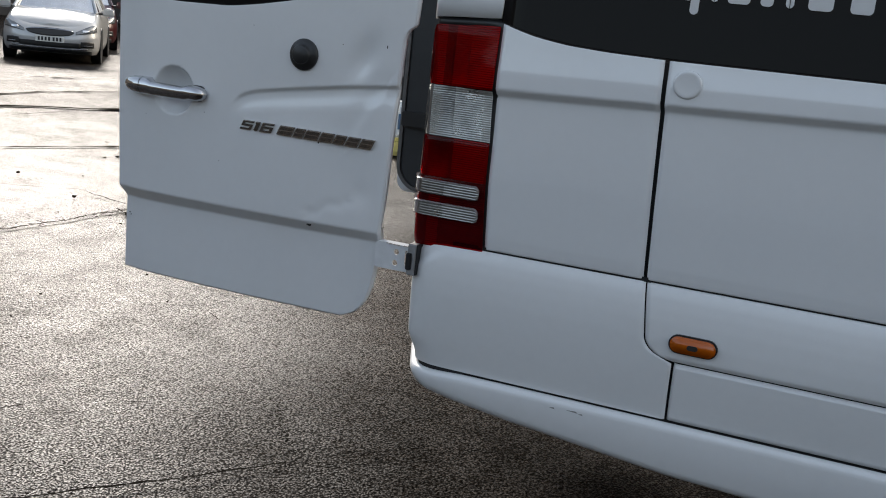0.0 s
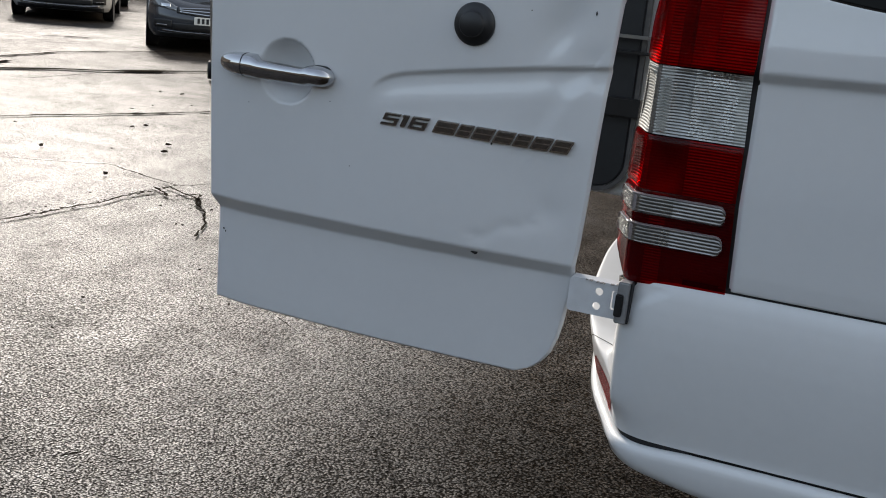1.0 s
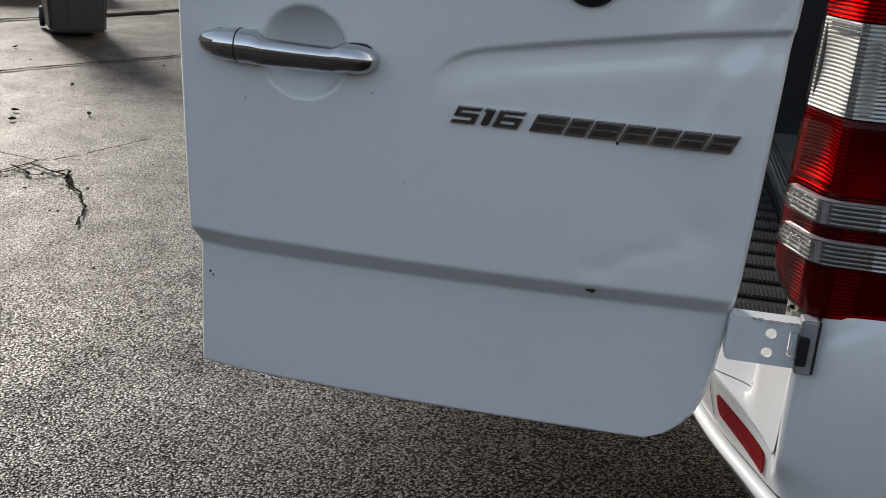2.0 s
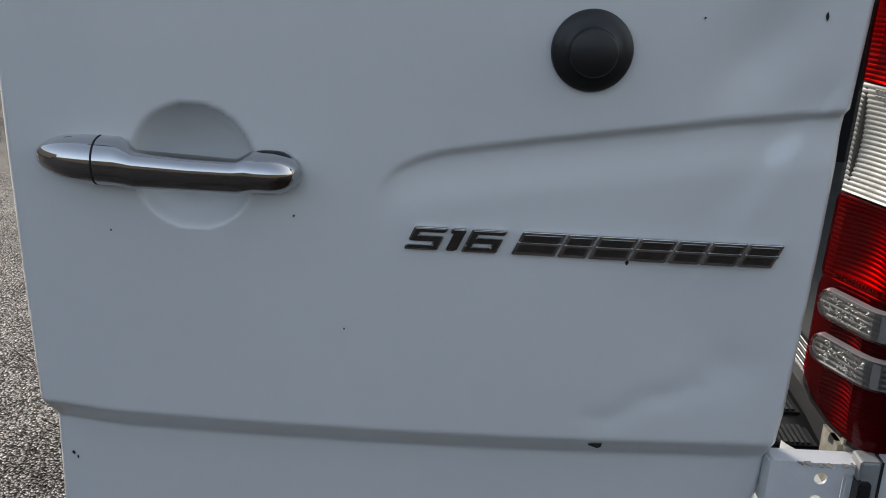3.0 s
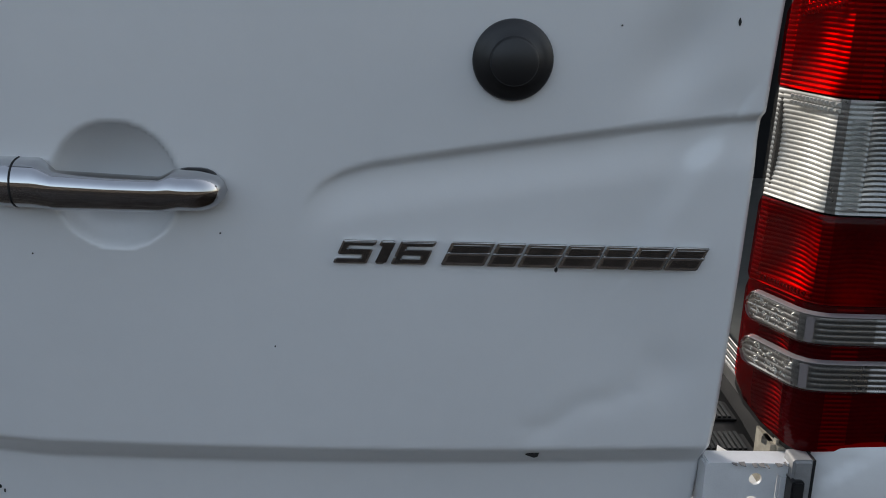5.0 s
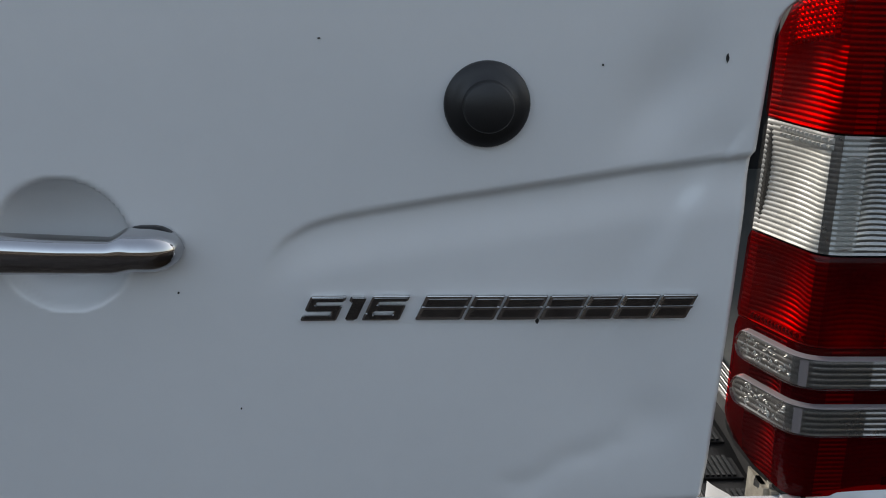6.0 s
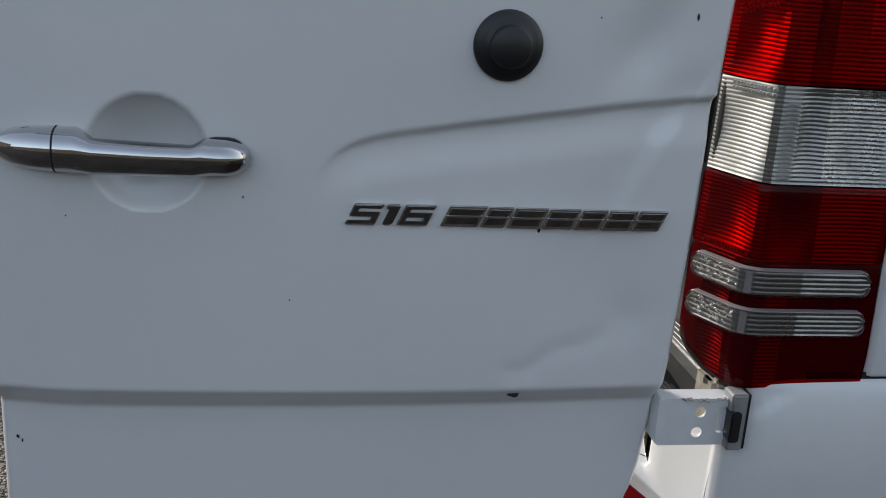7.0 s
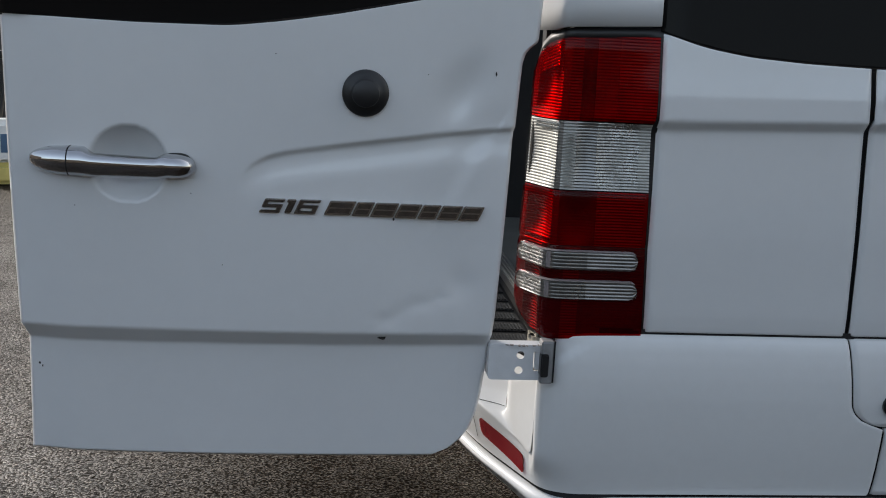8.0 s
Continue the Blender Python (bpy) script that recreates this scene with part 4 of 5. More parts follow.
# chrome handle: a bar with two fat ends
def handle_point(u, v):
    x = -0.773 + 0.2705 * u
    a = 2 * math.pi * v
    if u < 0.255:
        e = math.sqrt(max(0.0, 1 - ((0.255 - u) / 0.255) ** 2.3))
    elif u > 0.88:
        e = math.sqrt(max(0.0, 1 - ((u - 0.88) / 0.12) ** 2.2))
    else:
        e = 1.0
    top = along([(0, 0.0235), (0.33, 0.0240), (0.40, 0.0150), (0.77, 0.0135), (0.815, 0.0195), (1, 0.0195)], u)
    low = along([(0, 0.0240), (0.33, 0.0240), (0.42, 0.0225), (0.78, 0.0200), (1, 0.0200)], u)
    front = along([(0, 0.034), (0.3, 0.036), (0.6, 0.037), (0.85, 0.033), (1, 0.030)], u)
    back = along([(0, 0.0), (0.32, 0.0), (0.40, 0.016), (0.78, 0.016), (0.84, 0.0), (1, 0.0)], u)
    c, s = math.cos(a), math.sin(a)
    zc = 1.1465 - 0.0025 * u
    z = zc + (top if c > 0 else low) * e * c
    y = -back - 0.001 - (front - back) * e * max(0.0, s) ** 0.62
    return (x, y - 0.003 + door_base(-0.766) + (door_base(-0.503) - door_base(-0.766)) * u, z)


handle = sheet("handle", lambda u, v: handle_point(u, v), 80, 40, CHROME, door, label="chrome pull handle with keyless end cap")
sheet("handle_joint", lambda u, v: tuple(Vector(handle_point(0.250 + 0.007 * u, v)) + 0.0004 * Vector((0, -max(0.0, math.sin(2 * math.pi * v)), math.cos(2 * math.pi * v)))), 1, 40, GAP, handle)
part("gasket", solid(capsule(0.086, 0.044), 0.004, 0.001, 1, pose(-0.7110, -0.0080 + door_base(-0.711), 1.1462)), BLACK, handle)
part("gasket", solid(capsule(0.054, 0.0410), 0.006, 0.001, 1, pose(-0.5338, -0.0080 + door_base(-0.5338), 1.1446)), BLACK, handle)

# round black socket cap
cap = part("round_socket_cap", turned([(0.0385, -0.006), (0.0385, 0.003), (0.037, 0.006), (0.030, 0.009), (0.0235, 0.011), (0.0225, 0.0125), (0.0225, 0.0205), (0.0205, 0.0222), (0.001, 0.0226)], 48, pose(-0.2305, door_base(-0.2305) - 0.001, 1.2755)), BLACK, door, "round black rubber cap", True)

# badge: three figures and a row of plain slanted blocks
BADGE_DARK = material("smoked_chrome", (0.33, 0.33, 0.335), 0.14, metal=1.0, vary=0.5, scale=60, rough_vary=0.15)
BADGE_CHROME = material("bright_badge_chrome", (0.80, 0.80, 0.80), 0.08, metal=1.0, vary=0.15, scale=60)
FIGURES = {"5": [(0, 1), (1, 1), (1, .78), (.24, .78), (.24, .62), (1, .62), (1, 0), (0, 0), (0, .22), (.76, .22), (.76, .40), (0, .40)],
           "1": [(0, 1), (.85, 1), (.85, 0), (.30, 0), (.30, .76), (0, .76)],
           "6": [(0, 1), (1, 1), (1, .78), (.24, .78), (.24, .62), (1, .62), (1, 0), (0, 0), (0, .305), (.24, .305), (.24, .22), (.76, .22), (.76, .40), (.24, .40), (.24, .312), (0, .312)]}


def leaning(points, x0, x1, z0, h, lean=0.45):
    return [(x0 + (x1 - x0) * u + lean * h * v, z0 + h * v) for u, v in points]


def badge_piece(name, points, x0, x1, z0, h, inset=0.0020):
    """A chrome-edged smoked piece on the door."""
    base = part(name, solid(leaning(points, x0, x1, z0, h), 0.0045, 0.0009, 2, Matrix.Translation((0, door_base(x0) - 0.0035, 0))), BADGE_CHROME, door)
    mid_x, mid_z = inset / (x1 - x0), inset / h

    def shrink(u, v):
        return (u + (mid_x if u < 0.5 else -mid_x) * (1 if u in (0, 1) else -0.6), v + (mid_z if v < 0.5 else -mid_z) * (1 if v in (0, 1) else 0))

    part("smoked_face", solid(leaning([shrink(u, v) for u, v in points], x0, x1, z0, h), 0.0010, 0, 1, Matrix.Translation((0, door_base(x0) - 0.0043, 0))), BADGE_DARK, base)
    return base


for ch, x0, x1 in (("5", -0.4010, -0.3675), ("1", -0.3635, -0.3475), ("6", -0.3435, -0.3085)):
    badge_piece("figure", FIGURES[ch], x0, x1, 1.0715, 0.0245)
bx = -0.2935
SLAB = [(0, 0), (1, 0), (1, 1), (0, 1)]
for k, w in enumerate((0.046, 0.031, 0.041, 0.039, 0.033, 0.037, 0.037)):
    zb = 1.0712 - 0.004 * (bx + 0.29) / 0.27
    base = badge_piece("badge_bar", SLAB, bx, bx + w - 0.0025, zb, 0.0245, 0.0034)
    part("slit", solid(leaning(SLAB, bx + 0.45 * 0.0112, bx + 0.45 * 0.0112 + w - 0.0025, zb + 0.0112, 0.0021), 0.0006, 0, 1, Matrix.Translation((0, door_base(bx) - 0.0049, 0))), BADGE_CHROME, base)
    bx += w


def chip(x, z, w, h, seed):
    rnd = random.Random(seed)
    pts = [(x + w * math.cos(a) * rnd.uniform(0.6, 1), z + h * math.sin(a) * rnd.uniform(0.6, 1)) for a in [2 * math.pi * k / 9 for k in range(9)]]
    part("paint_chip", solid(pts, 0.0016, 0, 1, Matrix.Translation((0, door_relief(x, z) - 0.0010, 0))), CHIP, door)


chip(-0.1875, 0.8570, 0.0095, 0.0055, 1)
chip(-0.014, 1.316, 0.0016, 0.0045, 2)
chip(-0.128, 1.310, 0.0012, 0.0012, 3)
chip(-0.776, 0.786, 0.0022, 0.0026, 4)
chip(-0.771, 0.781, 0.0012, 0.0030, 14)
chip(-0.176, 1.066, 0.0020, 0.0035, 5)
chip(-0.512, 1.099, 0.0012, 0.0012, 6)
chip(-0.70, 1.072, 0.0011, 0.0012, 7)
chip(-0.46, 0.98, 0.0010, 0.0014, 8)
chip(-0.377, 1.332, 0.0018, 0.0009, 9)

# hinge between door and body
def pierced(outline, holes, depth, m=None):
    """A plate in x and z with holes right through it, its front at y = 0."""
    bm = bmesh.new()
    edges = []
    for loop in [outline] + holes:
        vs = [bm.verts.new((x, 0, z)) for x, z in loop]
        edges += [bm.edges.new((vs[k], vs[(k + 1) % len(vs)])) for k in range(len(vs))]
    bmesh.ops.triangle_fill(bm, use_beauty=True, edges=edges)
    out = bmesh.ops.extrude_face_region(bm, geom=bm.faces[:])
    bmesh.ops.translate(bm, vec=(0, depth, 0), verts=[v for v in out["geom"] if isinstance(v, bmesh.types.BMVert)])
    bmesh.ops.recalc_face_normals(bm, faces=bm.faces)
    if m:
        bm.transform(m)
    return bm


def ring(x, z, r, n=20):
    return [(x + r * math.cos(2 * math.pi * k / n), z + r * math.sin(2 * math.pi * k / n)) for k in range(n)]


# a folded steel strap: pierced front leaf, top and bottom flanges, end turned in behind the door
hinge = part("hinge", pierced(rounded(0.002, 0.106, 0.783, 0.848, 0.007), [ring(0.0585, 0.829, 0.0072), ring(0.0565, 0.801, 0.0072), rounded(0.082, 0.1035, 0.800, 0.836, 0.003)], 0.004, Matrix.Translation((0, -0.004, 0))), HINGE_PAINT, bus, "painted steel door hinge with two open bolt holes")
part("flange", box(0.004, 0.104, -0.0015, 0.026, 0.8435, 0.8478, 0.0015), HINGE_PAINT, hinge)
part("flange", box(0.004, 0.100, -0.0015, 0.020, 0.7832, 0.7872, 0.0015), HINGE_PAINT, hinge)
part("strap_end", box(0.0022, 0.0075, -0.0015, 0.034, 0.786, 0.845, 0.0015), HINGE_PAINT, hinge)
WORN = material("worn_hinge_paint", (0.24, 0.23, 0.22), 0.6, vary=0.4, scale=80)
rnd = random.Random(3)
for k in range(7):
    x, w = 0.032 + 0.009 * k + rnd.uniform(-0.003, 0.003), rnd.uniform(0.002, 0.008)
    y0 = rnd.uniform(0.0, 0.008)
    part("paint_wear", solid([(x, y0), (x + w, y0 + rnd.uniform(-0.002, 0.003)), (x + w * 0.8, y0 + rnd.uniform(0.004, 0.010)), (x + 0.1 * w, y0 + rnd.uniform(0.003, 0.009))], 0.0008, 0, 1, Matrix.Translation((0, 0, 0.8485)) @ pose(0, 0, 0, -90) @ Matrix.Diagonal((1, 1, -1, 1))), WORN, hinge)
part("knuckle", solid(rounded(0.084, 0.103, 0.8015, 0.8345, 0.004), 0.016, 0.003, 2, Matrix.Translation((0, -0.0035, 0))), HINGE_PAINT, hinge)
part("pin", solid(rounded(0.0925, 0.1065, 0.794, 0.836, 0.004), 0.02, 0.002, 2, Matrix.Translation((0, -0.0225, 0))), BLACK, hinge, "black hinge pin")
# flange grey is the hinge paint with its recess shadow put into the colour
FLANGE_GREY = material("shaded_hinge_flange", (0.30, 0.30, 0.30), 0.5, vary=0.4, scale=60)
# black sliver stands in for the shadow line beside the flange
part("flange_shadow", solid(rounded(0.1155, 0.1185, 0.782, 0.858, 0.001), 0.03, 0.0, 1, Matrix.Translation((0, -0.0142, 0))), GAP, hinge)
part("flange", solid(rounded(0.0935, 0.1165, 0.780, 0.858, 0.004), 0.03, 0.003, 3, Matrix.Translation((0, -0.0165, 0))), FLANGE_GREY, hinge)
BRASSY = material("greased_steel", (0.42, 0.39, 0.32), 0.5, metal=0.3, vary=0.5, scale=60)
part("hinge_root", box(0.085, 0.125, 0.026, 0.085, 0.785, 0.858, 0.006), BRASSY, hinge, "greasy bare hinge root")
part("bolt", turned([(0.011, 0), (0.011, 0.006), (0.009, 0.008), (0.001, 0.008)], 6, pose(0.092, 0.05, 0.852, 0, 0, 0) @ pose(0, 0, 0, 90)), ALU, hinge)

# the other rear door, folded open on the far side
far_door = part("rear_door", solid(rounded(-0.82, 0.0, 0.625, 2.2, 0.05), 0.040, 0.010, 2, Matrix.Translation((0, 1.935, 0))), WHITE, bus, "second rear door swung open")
part("inner_trim", solid(rounded(-0.800, -0.305, 0.652, 2.1, 0.105, 9), 0.020, 0.006, 2, Matrix.Translation((0, 1.920, 0))), TRIM, far_door, "dark inner trim with rounded corners")
SEAL_GREY = material("grey_door_seal", (0.16, 0.155, 0.15), 0.35, vary=0.4, scale=25)
part("seal", pierced(rounded(-0.816, -0.286, 0.634, 2.118, 0.122, 9), [rounded(-0.800, -0.302, 0.650, 2.102, 0.107, 9)], 0.026, Matrix.Translation((0, 1.912, 0))), SEAL_GREY, far_door, "grey rubber door seal")
part("strap", box(-0.80, -0.02, 1.885, 1.912, 0.925, 0.992, 0.004), BLACK, far_door)
part("strap", box(-0.42, 0.02, 1.88, 1.905, 1.205, 1.217, 0.003), ALU, far_door)
part("strap", box(-0.42, 0.02, 1.88, 1.905, 1.150, 1.162, 0.003), BLACK, far_door)
part("hinge", box(-0.20, 0.0, 1.90, 1.937, 0.86, 0.905, 0.004), HINGE_PAINT, far_door)

# ---- yard: walls that close it, parked cars, odds and ends ----
BRICK_DARK = material("dark_brick_render", (0.035, 0.031, 0.028), 0.9, vary=0.5, scale=0.9, bump=0.4, bump_scale=40)
# unseen upper part added to 9 m, blocks low sky from the far ground
tagged(part("wall_back", box(-34, 30, 33.0, 33.4, 0, 9.0, 0.03), RENDERED), "weathered grey rendered yard wall", "wall", kind="structure")
tagged(part("wall_side", box(-30.0, -29.6, -14, 33, 0, 9.0, 0.03), RENDERED), "weathered grey rendered yard wall", "wall", kind="structure")
# added wall, never in view: gives chrome and glass a dark band to mirror
tagged(part("wall_unseen", box(-34, 30, -10.4, -10.0, 0, 3.2, 0.03), BRICK_DARK), "dark brick wall, unseen, added to darken reflections", "wall", kind="structure")

# opaque pale metal stands in for the bright sky reflected in the glass
CAR_GLASS = material("sky_mirror_car_glass", (0.75, 0.76, 0.77), 0.10, metal=0.8, vary=0.2, coat=1.0)
CAR_GLASS.node_tree.nodes["Principled BSDF"].inputs["Specular IOR Level"].default_value = 1.0
PLATE_WHITE = material("plate_white", (0.70, 0.70, 0.66), 0.5, vary=0.1)
PLATE_BLACK = material("plate_black", (0.02, 0.02, 0.022), 0.5, vary=0.1)


HEADLAMP = material("headlamp_glass", (0.20, 0.21, 0.22), 0.12, metal=0.3, vary=0.5, scale=14, coat=1.0)


def put(ob, m):
    ob.matrix_basis = m
    return ob


def tube(p, q, r, n=14, r2=None):
    """A straight rod from p to q."""
    p, q = Vector(p), Vector(q)
    d = q - p
    rot = d.to_track_quat("-Y", "Z").to_matrix().to_4x4()
    return turned([(r, 0), (r2 or r, d.length)], n, Matrix.Translation(p) @ rot)


def car(label, category, paint, width=1.78, length=4.3, height=1.47, grille="low", at=None):
    """A parked car, its nose at y = 0 looking along -y, wheels on z = 0."""
    c = thing("car", label, category, "parked cars")
    hw, H = width / 2, height
    top = [(0, 0.70 * H / 1.47), (0.12, 0.76 * H / 1.47), (1.15, 1.0 * H / 1.47), (length * 0.9, 1.02 * H / 1.47), (length, 0.95 * H / 1.47)]

    def plan(u):
        """Half outline from the nose's middle to the tail's, by |2u - 1|."""
        t, sgn = abs(2 * u - 1), 1 if u > 0.5 else -1
        if t < 0.35:
            a = t / 0.35 * math.pi / 2
            return sgn * hw * max(0.0, math.sin(a)) ** 0.62, 0.62 * (1 - max(0.0, math.cos(a)) ** 0.75)
        if t < 0.85:
            return sgn * hw, 0.62 + (t - 0.35) / 0.5 * (length - 1.1)
        a = (t - 0.85) / 0.15 * math.pi / 2
        return sgn * hw * max(0.0, math.cos(a)) ** 0.5, length - 0.48 + 0.48 * math.sin(a)

    def shell(u, v):
        x, y = plan(u)
        zt = along(top, y)
        z = 0.19 + v * (zt - 0.19)
        inset = along([(0, 0.07), (0.12, 0.02), (0.3, 0.0), (0.55, 0.0), (0.8, 0.03), (0.93, 0.07), (1.0, 0.14)], v)
        k = 1 - inset / hw
        return (x * k, y + inset * (1.2 if y < 0.4 else 0) * (1 - y / 0.4 if y < 0.4 else 0), z)

    body = sheet("body", shell, 90, 18, paint, c)

    def deck(u, v):
        x, yy, z = shell(u, 1.0)
        return (x * (1 - v), yy, z + 0.045 * (1 - (1 - v) ** 2))

    sheet("bonnet", deck, 90, 8, paint, c)

    def nose_y(x, z):
        """How far back the nose's skin lies at x and z."""
        a = math.asin(min(0.999, abs(x) / hw) ** (1 / 0.62))
        yy = 0.62 * (1 - math.cos(a) ** 0.75)
        v = (z - 0.19) / (along(top, yy) - 0.19)
        inset = along([(0, 0.07), (0.12, 0.02), (0.3, 0.0), (0.55, 0.0), (0.8, 0.03), (0.93, 0.07), (1.0, 0.14)], v)
        return yy + inset * 1.2 * max(0.0, 1 - yy / 0.4)

    def patch(name, x0, x1, lo, hi, mat, parent, off=0.012, label=""):
        """A piece that follows the nose's curve between two heights."""
        def at_nose(u, v):
            x = x0 + (x1 - x0) * u
            z = (lo(x) + (hi(x) - lo(x)) * v) * H / 1.47
            return (x, nose_y(x, z) - off, z)
        return sheet(name, at_nose, 24, 6, mat, parent, 0.03, label)

    g0, g1, g2, g3 = 1.05, 1.78, length * 0.78, length * 0.95
    zr = H

    def cabin(u, v, a, b):
        (ya, za, wa), (yb, zb, wb) = a, b
        y, z, w = ya + (yb - ya) * v, za + (zb - za) * v, wa + (wb - wa) * v
        return ((2 * u - 1) * w, y + 0.10 * (2 * u - 1) ** 2 * (1 - v) * (1 if yb > ya and zb > za else 0), z + 0.03 * (1 - (2 * u - 1) ** 2))

    lo, hi = hw - 0.12, hw - 0.30
    sheet("windscreen", lambda u, v: cabin(u, v, (g0, along(top, g0), lo), (g1, zr - 0.03, hi)), 20, 8, CAR_GLASS, c)
    sheet("roof", lambda u, v: cabin(u, v, (g1, zr - 0.03, hi), (g2, zr - 0.05, hi)), 20, 10, paint, c)
    sheet("rear_window", lambda u, v: cabin(u, v, (g2, zr - 0.05, hi), (g3, along(top, g3), lo)), 20, 8, CAR_GLASS, c)
    for sgn in (-1, 1):
        def flank_glass(u, v, sgn=sgn):
            ya, yb = g0 + (g1 - g0) * v, g3 + (g2 - g3) * v
            u2 = u if sgn > 0 else 1 - u
            y = ya + (yb - ya) * u2
            zb = along(top, y)
            return (sgn * (lo + (hi - lo) * v), y, zb + (zr - 0.035 - zb) * v)
        sheet("side_window", flank_glass, 20, 4, CAR_GLASS, c)
        for k, y in enumerate((g0 + 0.02, (g0 + g3) / 2, g3 - 0.1)):
            y1 = (g1, (g0 + g3) / 2, g2)[k]
            part("window_post", tube((sgn * (lo + 0.005), y, along(top, y)), (sgn * (hi + 0.005), y1, zr - 0.03), 0.03, 8), paint, c)
        mirror = part("door_mirror", solid(rounded(-0.12, 0.12, -0.08, 0.08, 0.05), 0.10, 0.03, 3, pose(sgn * (hw + 0.10), 1.30, 1.02 * H / 1.47)), paint, c)
        part("mirror_arm", tube((sgn * (hw - 0.12), 1.38, 0.98 * H / 1.47), (sgn * (hw + 0.05), 1.35, 0.99 * H / 1.47), 0.025, 8), BLACK, mirror)
        def mirror_x(f, sgn=sgn):
            return lambda x: f(abs(x))
        span = (0.46, 0.83) if sgn > 0 else (-0.83, -0.46)
        hl = patch("headlamp", *[q * hw / 0.89 for q in span], mirror_x(lambda x: 0.565 + 0.17 * (x - 0.46)), mirror_x(lambda x: 0.615 + 0.52 * (x - 0.46) - 0.9 * max(0.0, x - 0.76)), HEADLAMP, c, 0.012, "clear headlamp with grey inside")
        span = (0.58, 0.70) if sgn > 0 else (-0.70, -0.58)
        patch("projector", *[q * hw / 0.89 for q in span], mirror_x(lambda x: 0.622), mirror_x(lambda x: 0.668), SILVER, hl, 0.020)
        span = (0.56, 0.79) if sgn > 0 else (-0.79, -0.56)
        fog = patch("fog_lamp", *[q * hw / 0.89 for q in span], mirror_x(lambda x: 0.33), mirror_x(lambda x: 0.45 - 0.1 * abs(x - 0.68)), BLACK, c)
        span = (0.62, 0.76) if sgn > 0 else (-0.76, -0.62)
        patch("fog_trim", *[q * hw / 0.89 for q in span], mirror_x(lambda x: 0.352), mirror_x(lambda x: 0.372), CHROME, fog, 0.020)
        for wy in (0.84, length - 0.82):
            m = pose(sgn * (hw - 0.09), wy, 0.315, 0, 0, 90 * sgn)
            part("wheel_arch", turned([(0.375, 0), (0.375, 0.012), (0.36, 0.014), (0.001, 0.014)], 28, pose(sgn * (hw - 0.006), wy, 0.33, 0, 0, 90 * sgn)), BLACK, c)
            tyre = part("tyre", turned([(r * 0.9, h * 0.9) for r, h in TYRE], 32, m), RUBBER, c, smooth=True)
            part("rim", turned([(0.185, 0.07), (0.17, 0.085), (0.15, 0.05), (0.06, 0.045), (0.05, 0.07), (0.001, 0.07)], 24, m), STEEL, tyre)
    gw = 0.44 if grille == "low" else 0.50
    bow = (lambda x: 0.60 - 0.090 * math.sqrt(max(0.0, 1 - (x / gw) ** 2))) if grille == "low" else (lambda x: 0.50 + 0.05 * abs(x) / gw)
    brow = (lambda x: 0.605 + 0.060 * math.sqrt(max(0.0, 1 - (x / gw) ** 2))) if grille == "low" else (lambda x: 0.665 - 0.04 * abs(x) / gw)
    gr = patch("grille", -gw, gw, bow, brow, BLACK, c, 0.014)
    for k in range(1 if grille == "low" else 3):
        f = (0.86 if grille == "low" else 0.22 + 0.30 * k)
        patch("grille_bar", -gw * 0.93, gw * 0.93, lambda x, f=f: bow(x) + (brow(x) - bow(x)) * f, lambda x, f=f: bow(x) + (brow(x) - bow(x)) * f + 0.012, CHROME, gr, 0.022)
    patch("intake", -0.56, 0.56, lambda x: 0.30 + 0.02 * abs(x), lambda x: 0.405, BLACK, c, 0.010)
    patch("lower_lip", -0.76, 0.76, lambda x: 0.195, lambda x: 0.262, BLACK, c, 0.006)
    patch("lip_trim", -0.70, 0.70, lambda x: 0.266 + 0.05 * max(0.0, abs(x) - 0.4), lambda x: 0.284 + 0.05 * max(0.0, abs(x) - 0.4), CHROME, c, 0.012)
    plate = part("number_plate", solid(rounded(-0.26, 0.26, 0.395, 0.505, 0.01), 0.02, 0.002, 1, pose(0, -0.022, 0)), PLATE_WHITE, c, "white front plate with plain dark bars")
    for k in range(7):
        x = -0.215 + 0.062 * k + (0.02 if k > 3 else 0)
        part("bar", box(x, x + 0.036, -0.0245, -0.021, 0.415, 0.487), PLATE_BLACK, plate)
    part("floor_pan", box(-hw + 0.12, hw - 0.12, 0.35, length - 0.3, 0.17, 0.30, 0.02), RUBBER, c)
    part("cabin_dark", box(-hw + 0.2, hw - 0.2, 1.3, length * 0.8, 0.5, 0.95, 0.05), TRIM, c)
    if at is not None:
        put(c, at)
    return c


SILVER_PAINT = material("silver_car_paint", (0.46, 0.465, 0.47), 0.3, metal=0.35, vary=0.08, scale=3, coat=0.6)
DARK_PAINT = material("dark_grey_car_paint", (0.055, 0.060, 0.070), 0.22, metal=0.3, vary=0.2, scale=3, coat=0.8)
RED_PAINT = material("dark_red_car_paint", (0.05, 0.008, 0.009), 0.3, metal=0.2, vary=0.2, scale=3, coat=0.8)


def facing(x, y, fx, fy):
    """Stands a car at x, y with its nose towards fx, fy."""
    return pose(x, y, 0, 0, 0, math.degrees(math.atan2(fx, -fy)))


car("silver hatchback parked nose-on across the wet yard", "car", SILVER_PAINT, 1.80, 4.3, 1.47, "low", facing(-12.35, 12.10, 0.607, -0.795) @ Matrix.Scale(0.93, 4))
car("dark grey saloon car with a chrome-barred grille", "car", DARK_PAINT, 1.82, 4.6, 1.45, "wide", facing(-7.90, 10.20, 0.617, -0.787) @ Matrix.Scale(0.97, 4))
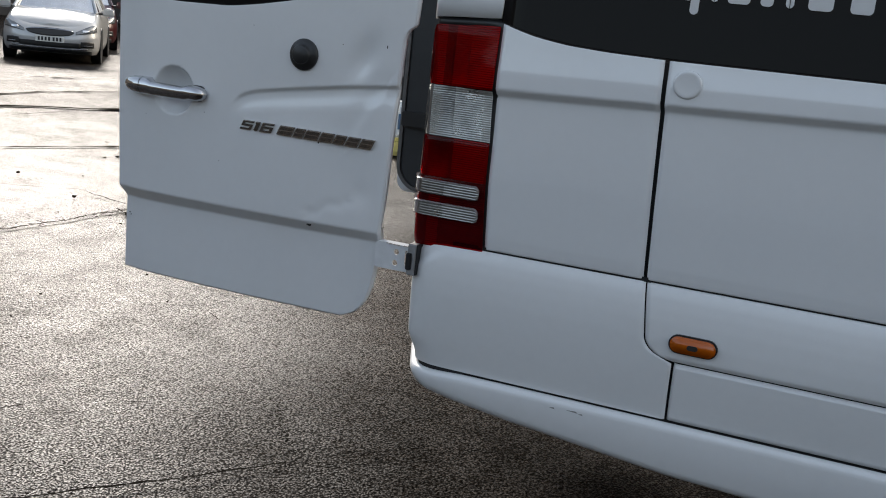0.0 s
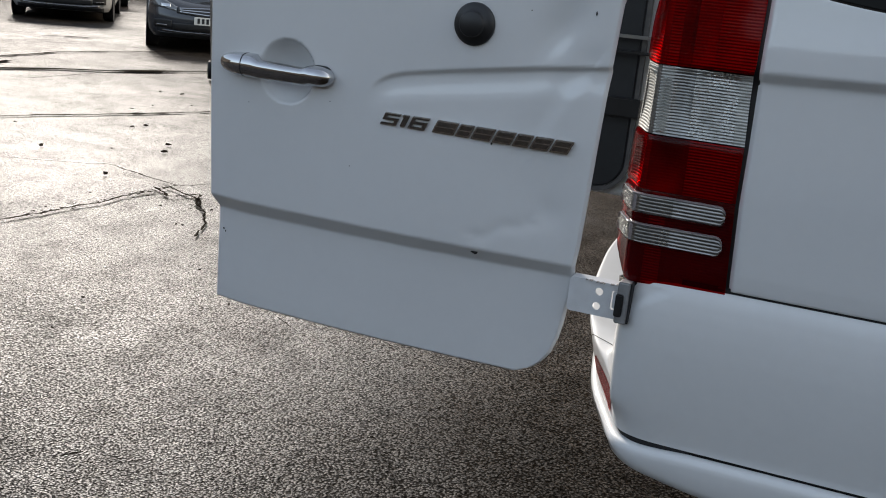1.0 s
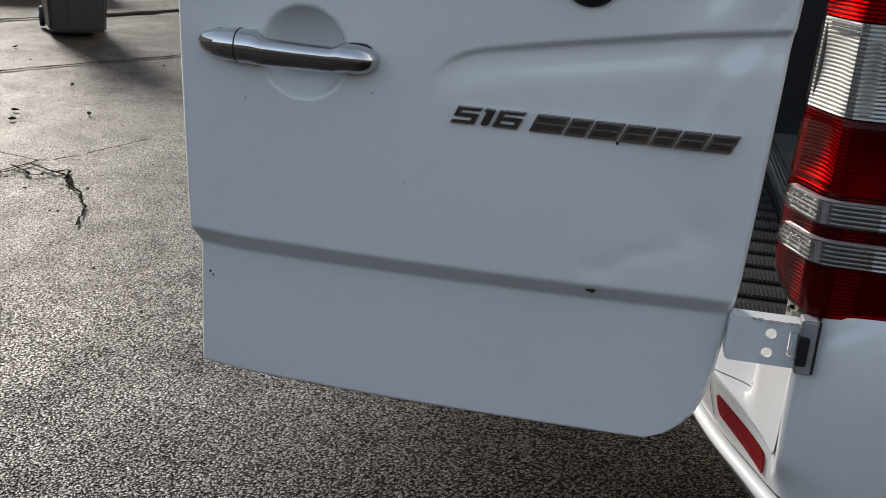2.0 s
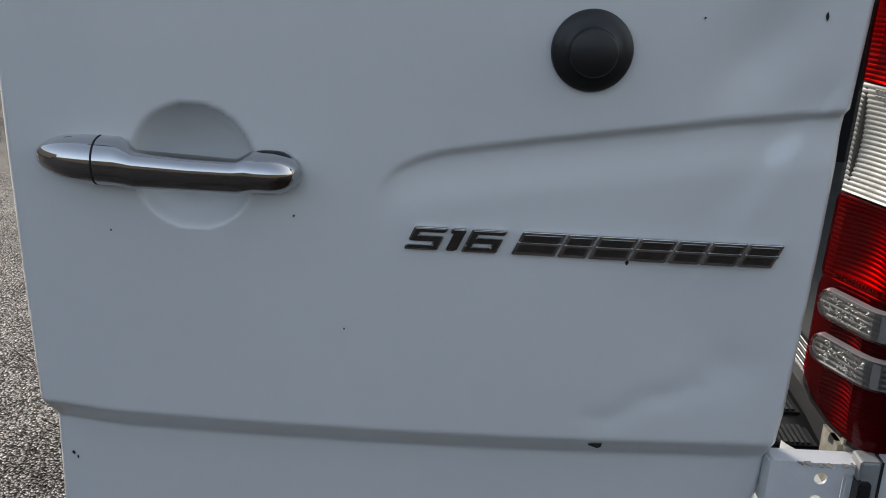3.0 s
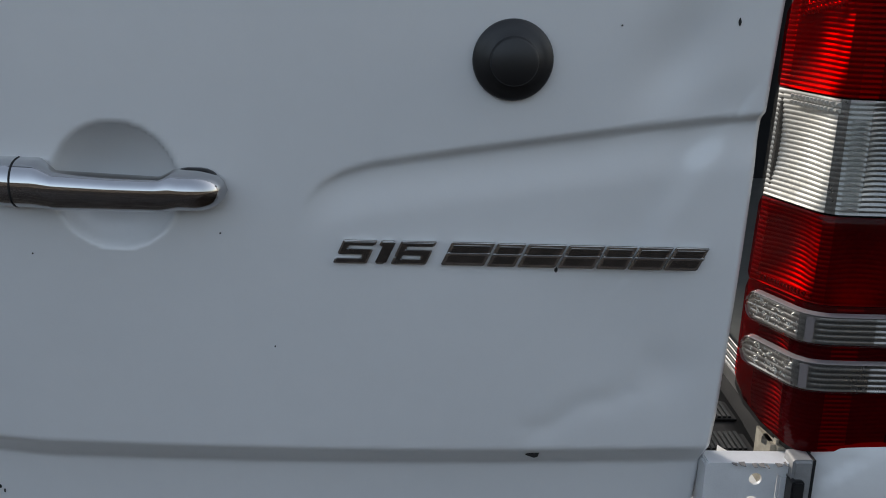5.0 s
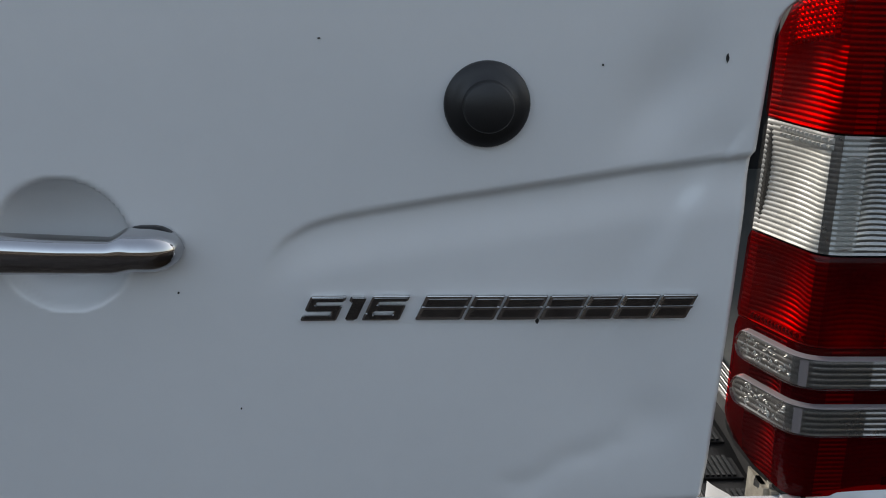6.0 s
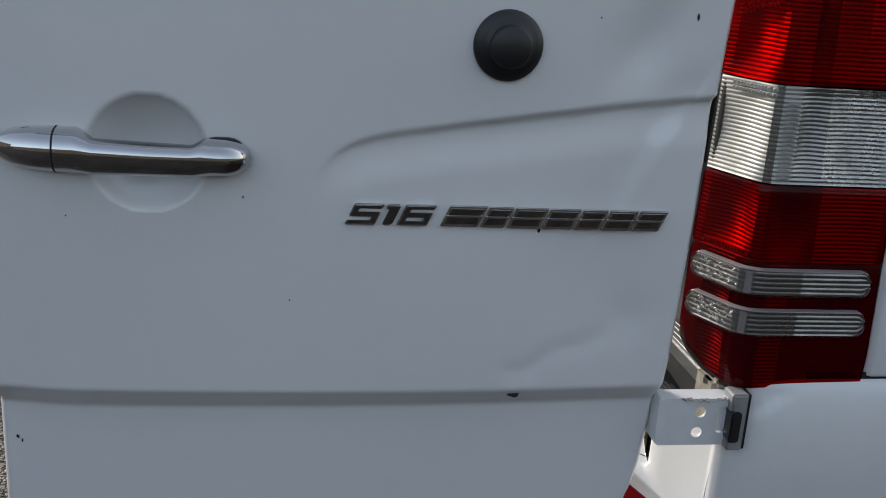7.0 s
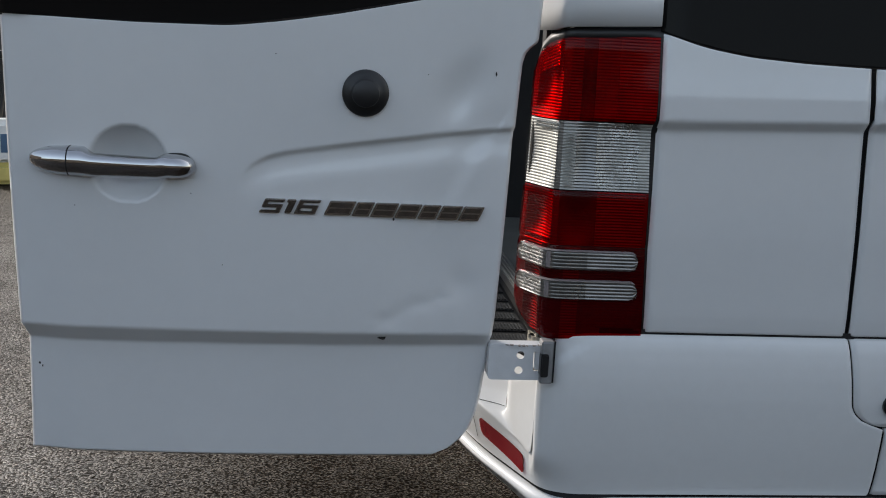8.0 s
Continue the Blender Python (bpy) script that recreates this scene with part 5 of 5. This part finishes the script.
car("dark red car parked behind the silver hatchback", "car", RED_PAINT, 1.78, 4.1, 1.5, "low", facing(-15.4, 16.2, 0.66, -0.75))


# plastic drum with a torn label, and a mop leaning beside it
def drum(at):
    d = thing("plastic_drum", "white plastic drum with yellow base standing on concrete", "drum")
    YELLOW = material("yellow_fluid_plastic", (0.55, 0.48, 0.16), 0.4, vary=0.2, scale=8)
    MILKY = material("milky_white_plastic", (0.68, 0.70, 0.70), 0.35, vary=0.1, scale=8)
    part("base", box(-0.20, 0.20, -0.14, 0.14, 0.0, 0.19, 0.04, 4), YELLOW, d, "yellow lower part")
    part("body", box(-0.20, 0.20, -0.14, 0.14, 0.17, 0.56, 0.05, 4), MILKY, d)
    part("neck", tube((0.08, 0, 0.55), (0.08, 0, 0.62), 0.045, 18), MILKY, d)
    part("cap", tube((0.08, 0, 0.615), (0.08, 0, 0.66), 0.052, 18), BLACK, d, "black cap")
    part("label", box(-0.10, 0.19, -0.143, -0.139, 0.28, 0.44), material("blue_label", (0.05, 0.12, 0.22), 0.5, vary=0.2), d, "dark blue label")
    lettering("lettering", "AUT", 0.075, 0.001, PLATE_BLACK, d, Matrix.Translation((-0.02, -0.142, 0.205)))
    return put(d, at)


drum(pose(-3.14, 7.35, 0.012, 0, 0, 20))
mop = thing("mop", "pale mop handle with a yellow grip leaning upright", "mop")
part("pole", tube((-3.147, 7.6, 1.38), (-3.06, 7.62, 1.90), 0.016, 12), ALU, mop)
part("grip", tube((-3.186, 7.59, 1.25), (-3.145, 7.6, 1.40), 0.024, 12), material("yellow_grip", (0.6, 0.42, 0.05), 0.5, vary=0.1), mop, "yellow grip")
part("foot", tube((-3.40, 7.53, 0.012), (-3.186, 7.59, 1.26), 0.016, 12), BLACK, mop)


def wheelie_bin(label, at, wide=0.48, deep=0.46, high=1.05):
    """A tapered bin with ribbed front, rim, lid, handle bar and two wheels."""
    b = thing("wheelie_bin", label, "bin", "bins in the yard")
    lo, hi = wide * 0.41, wide * 0.5
    part("body", solid([(-lo, 0.03), (lo, 0.03), (hi, high), (-hi, high)], deep, 0.025, 3), BLACK, b)
    for x in (-0.8, -0.3, 0.3, 0.8):
        part("rib", solid([(x * lo - 0.012, 0.08), (x * lo + 0.012, 0.08), (x * hi + 0.014, high - 0.10), (x * hi - 0.014, high - 0.10)], 0.012, 0.004, 2, Matrix.Translation((0, -0.008, 0))), BLACK, b)
    part("rim", box(-hi - 0.02, hi + 0.02, -0.02, deep + 0.02, high - 0.05, high, 0.012, 3), BLACK, b)
    part("lid", box(-hi - 0.025, hi + 0.025, -0.035, deep + 0.03, high + 0.003, high + 0.07, 0.03, 4), RUBBER, b)
    part("handle", tube((-hi, deep + 0.06, high - 0.03), (hi, deep + 0.06, high - 0.03), 0.016, 12), BLACK, b)
    for x in (-lo - 0.01, lo + 0.01):
        w = part("wheel", turned([(0.03, -0.025), (0.09, -0.025), (0.10, -0.015), (0.10, 0.015), (0.09, 0.025), (0.03, 0.025)], 24, pose(x, deep - 0.02, 0.10, 0, 0, 90)), RUBBER, b, "black rubber wheel", True)
        part("hub", tube((x - 0.03, deep - 0.02, 0.10), (x + 0.03, deep - 0.02, 0.10), 0.03, 14), TRIM, w)
    return put(b, at)


wheelie_bin("black plastic wheelie bin standing behind a drum", pose(-3.52, 8.0, 0.012, 0, 0, 15))
wheelie_bin("large black wheelie bin standing on the wet yard", pose(-5.52, 7.29, 0.012, 0, 0, 38), 0.62, 0.72, 1.32)
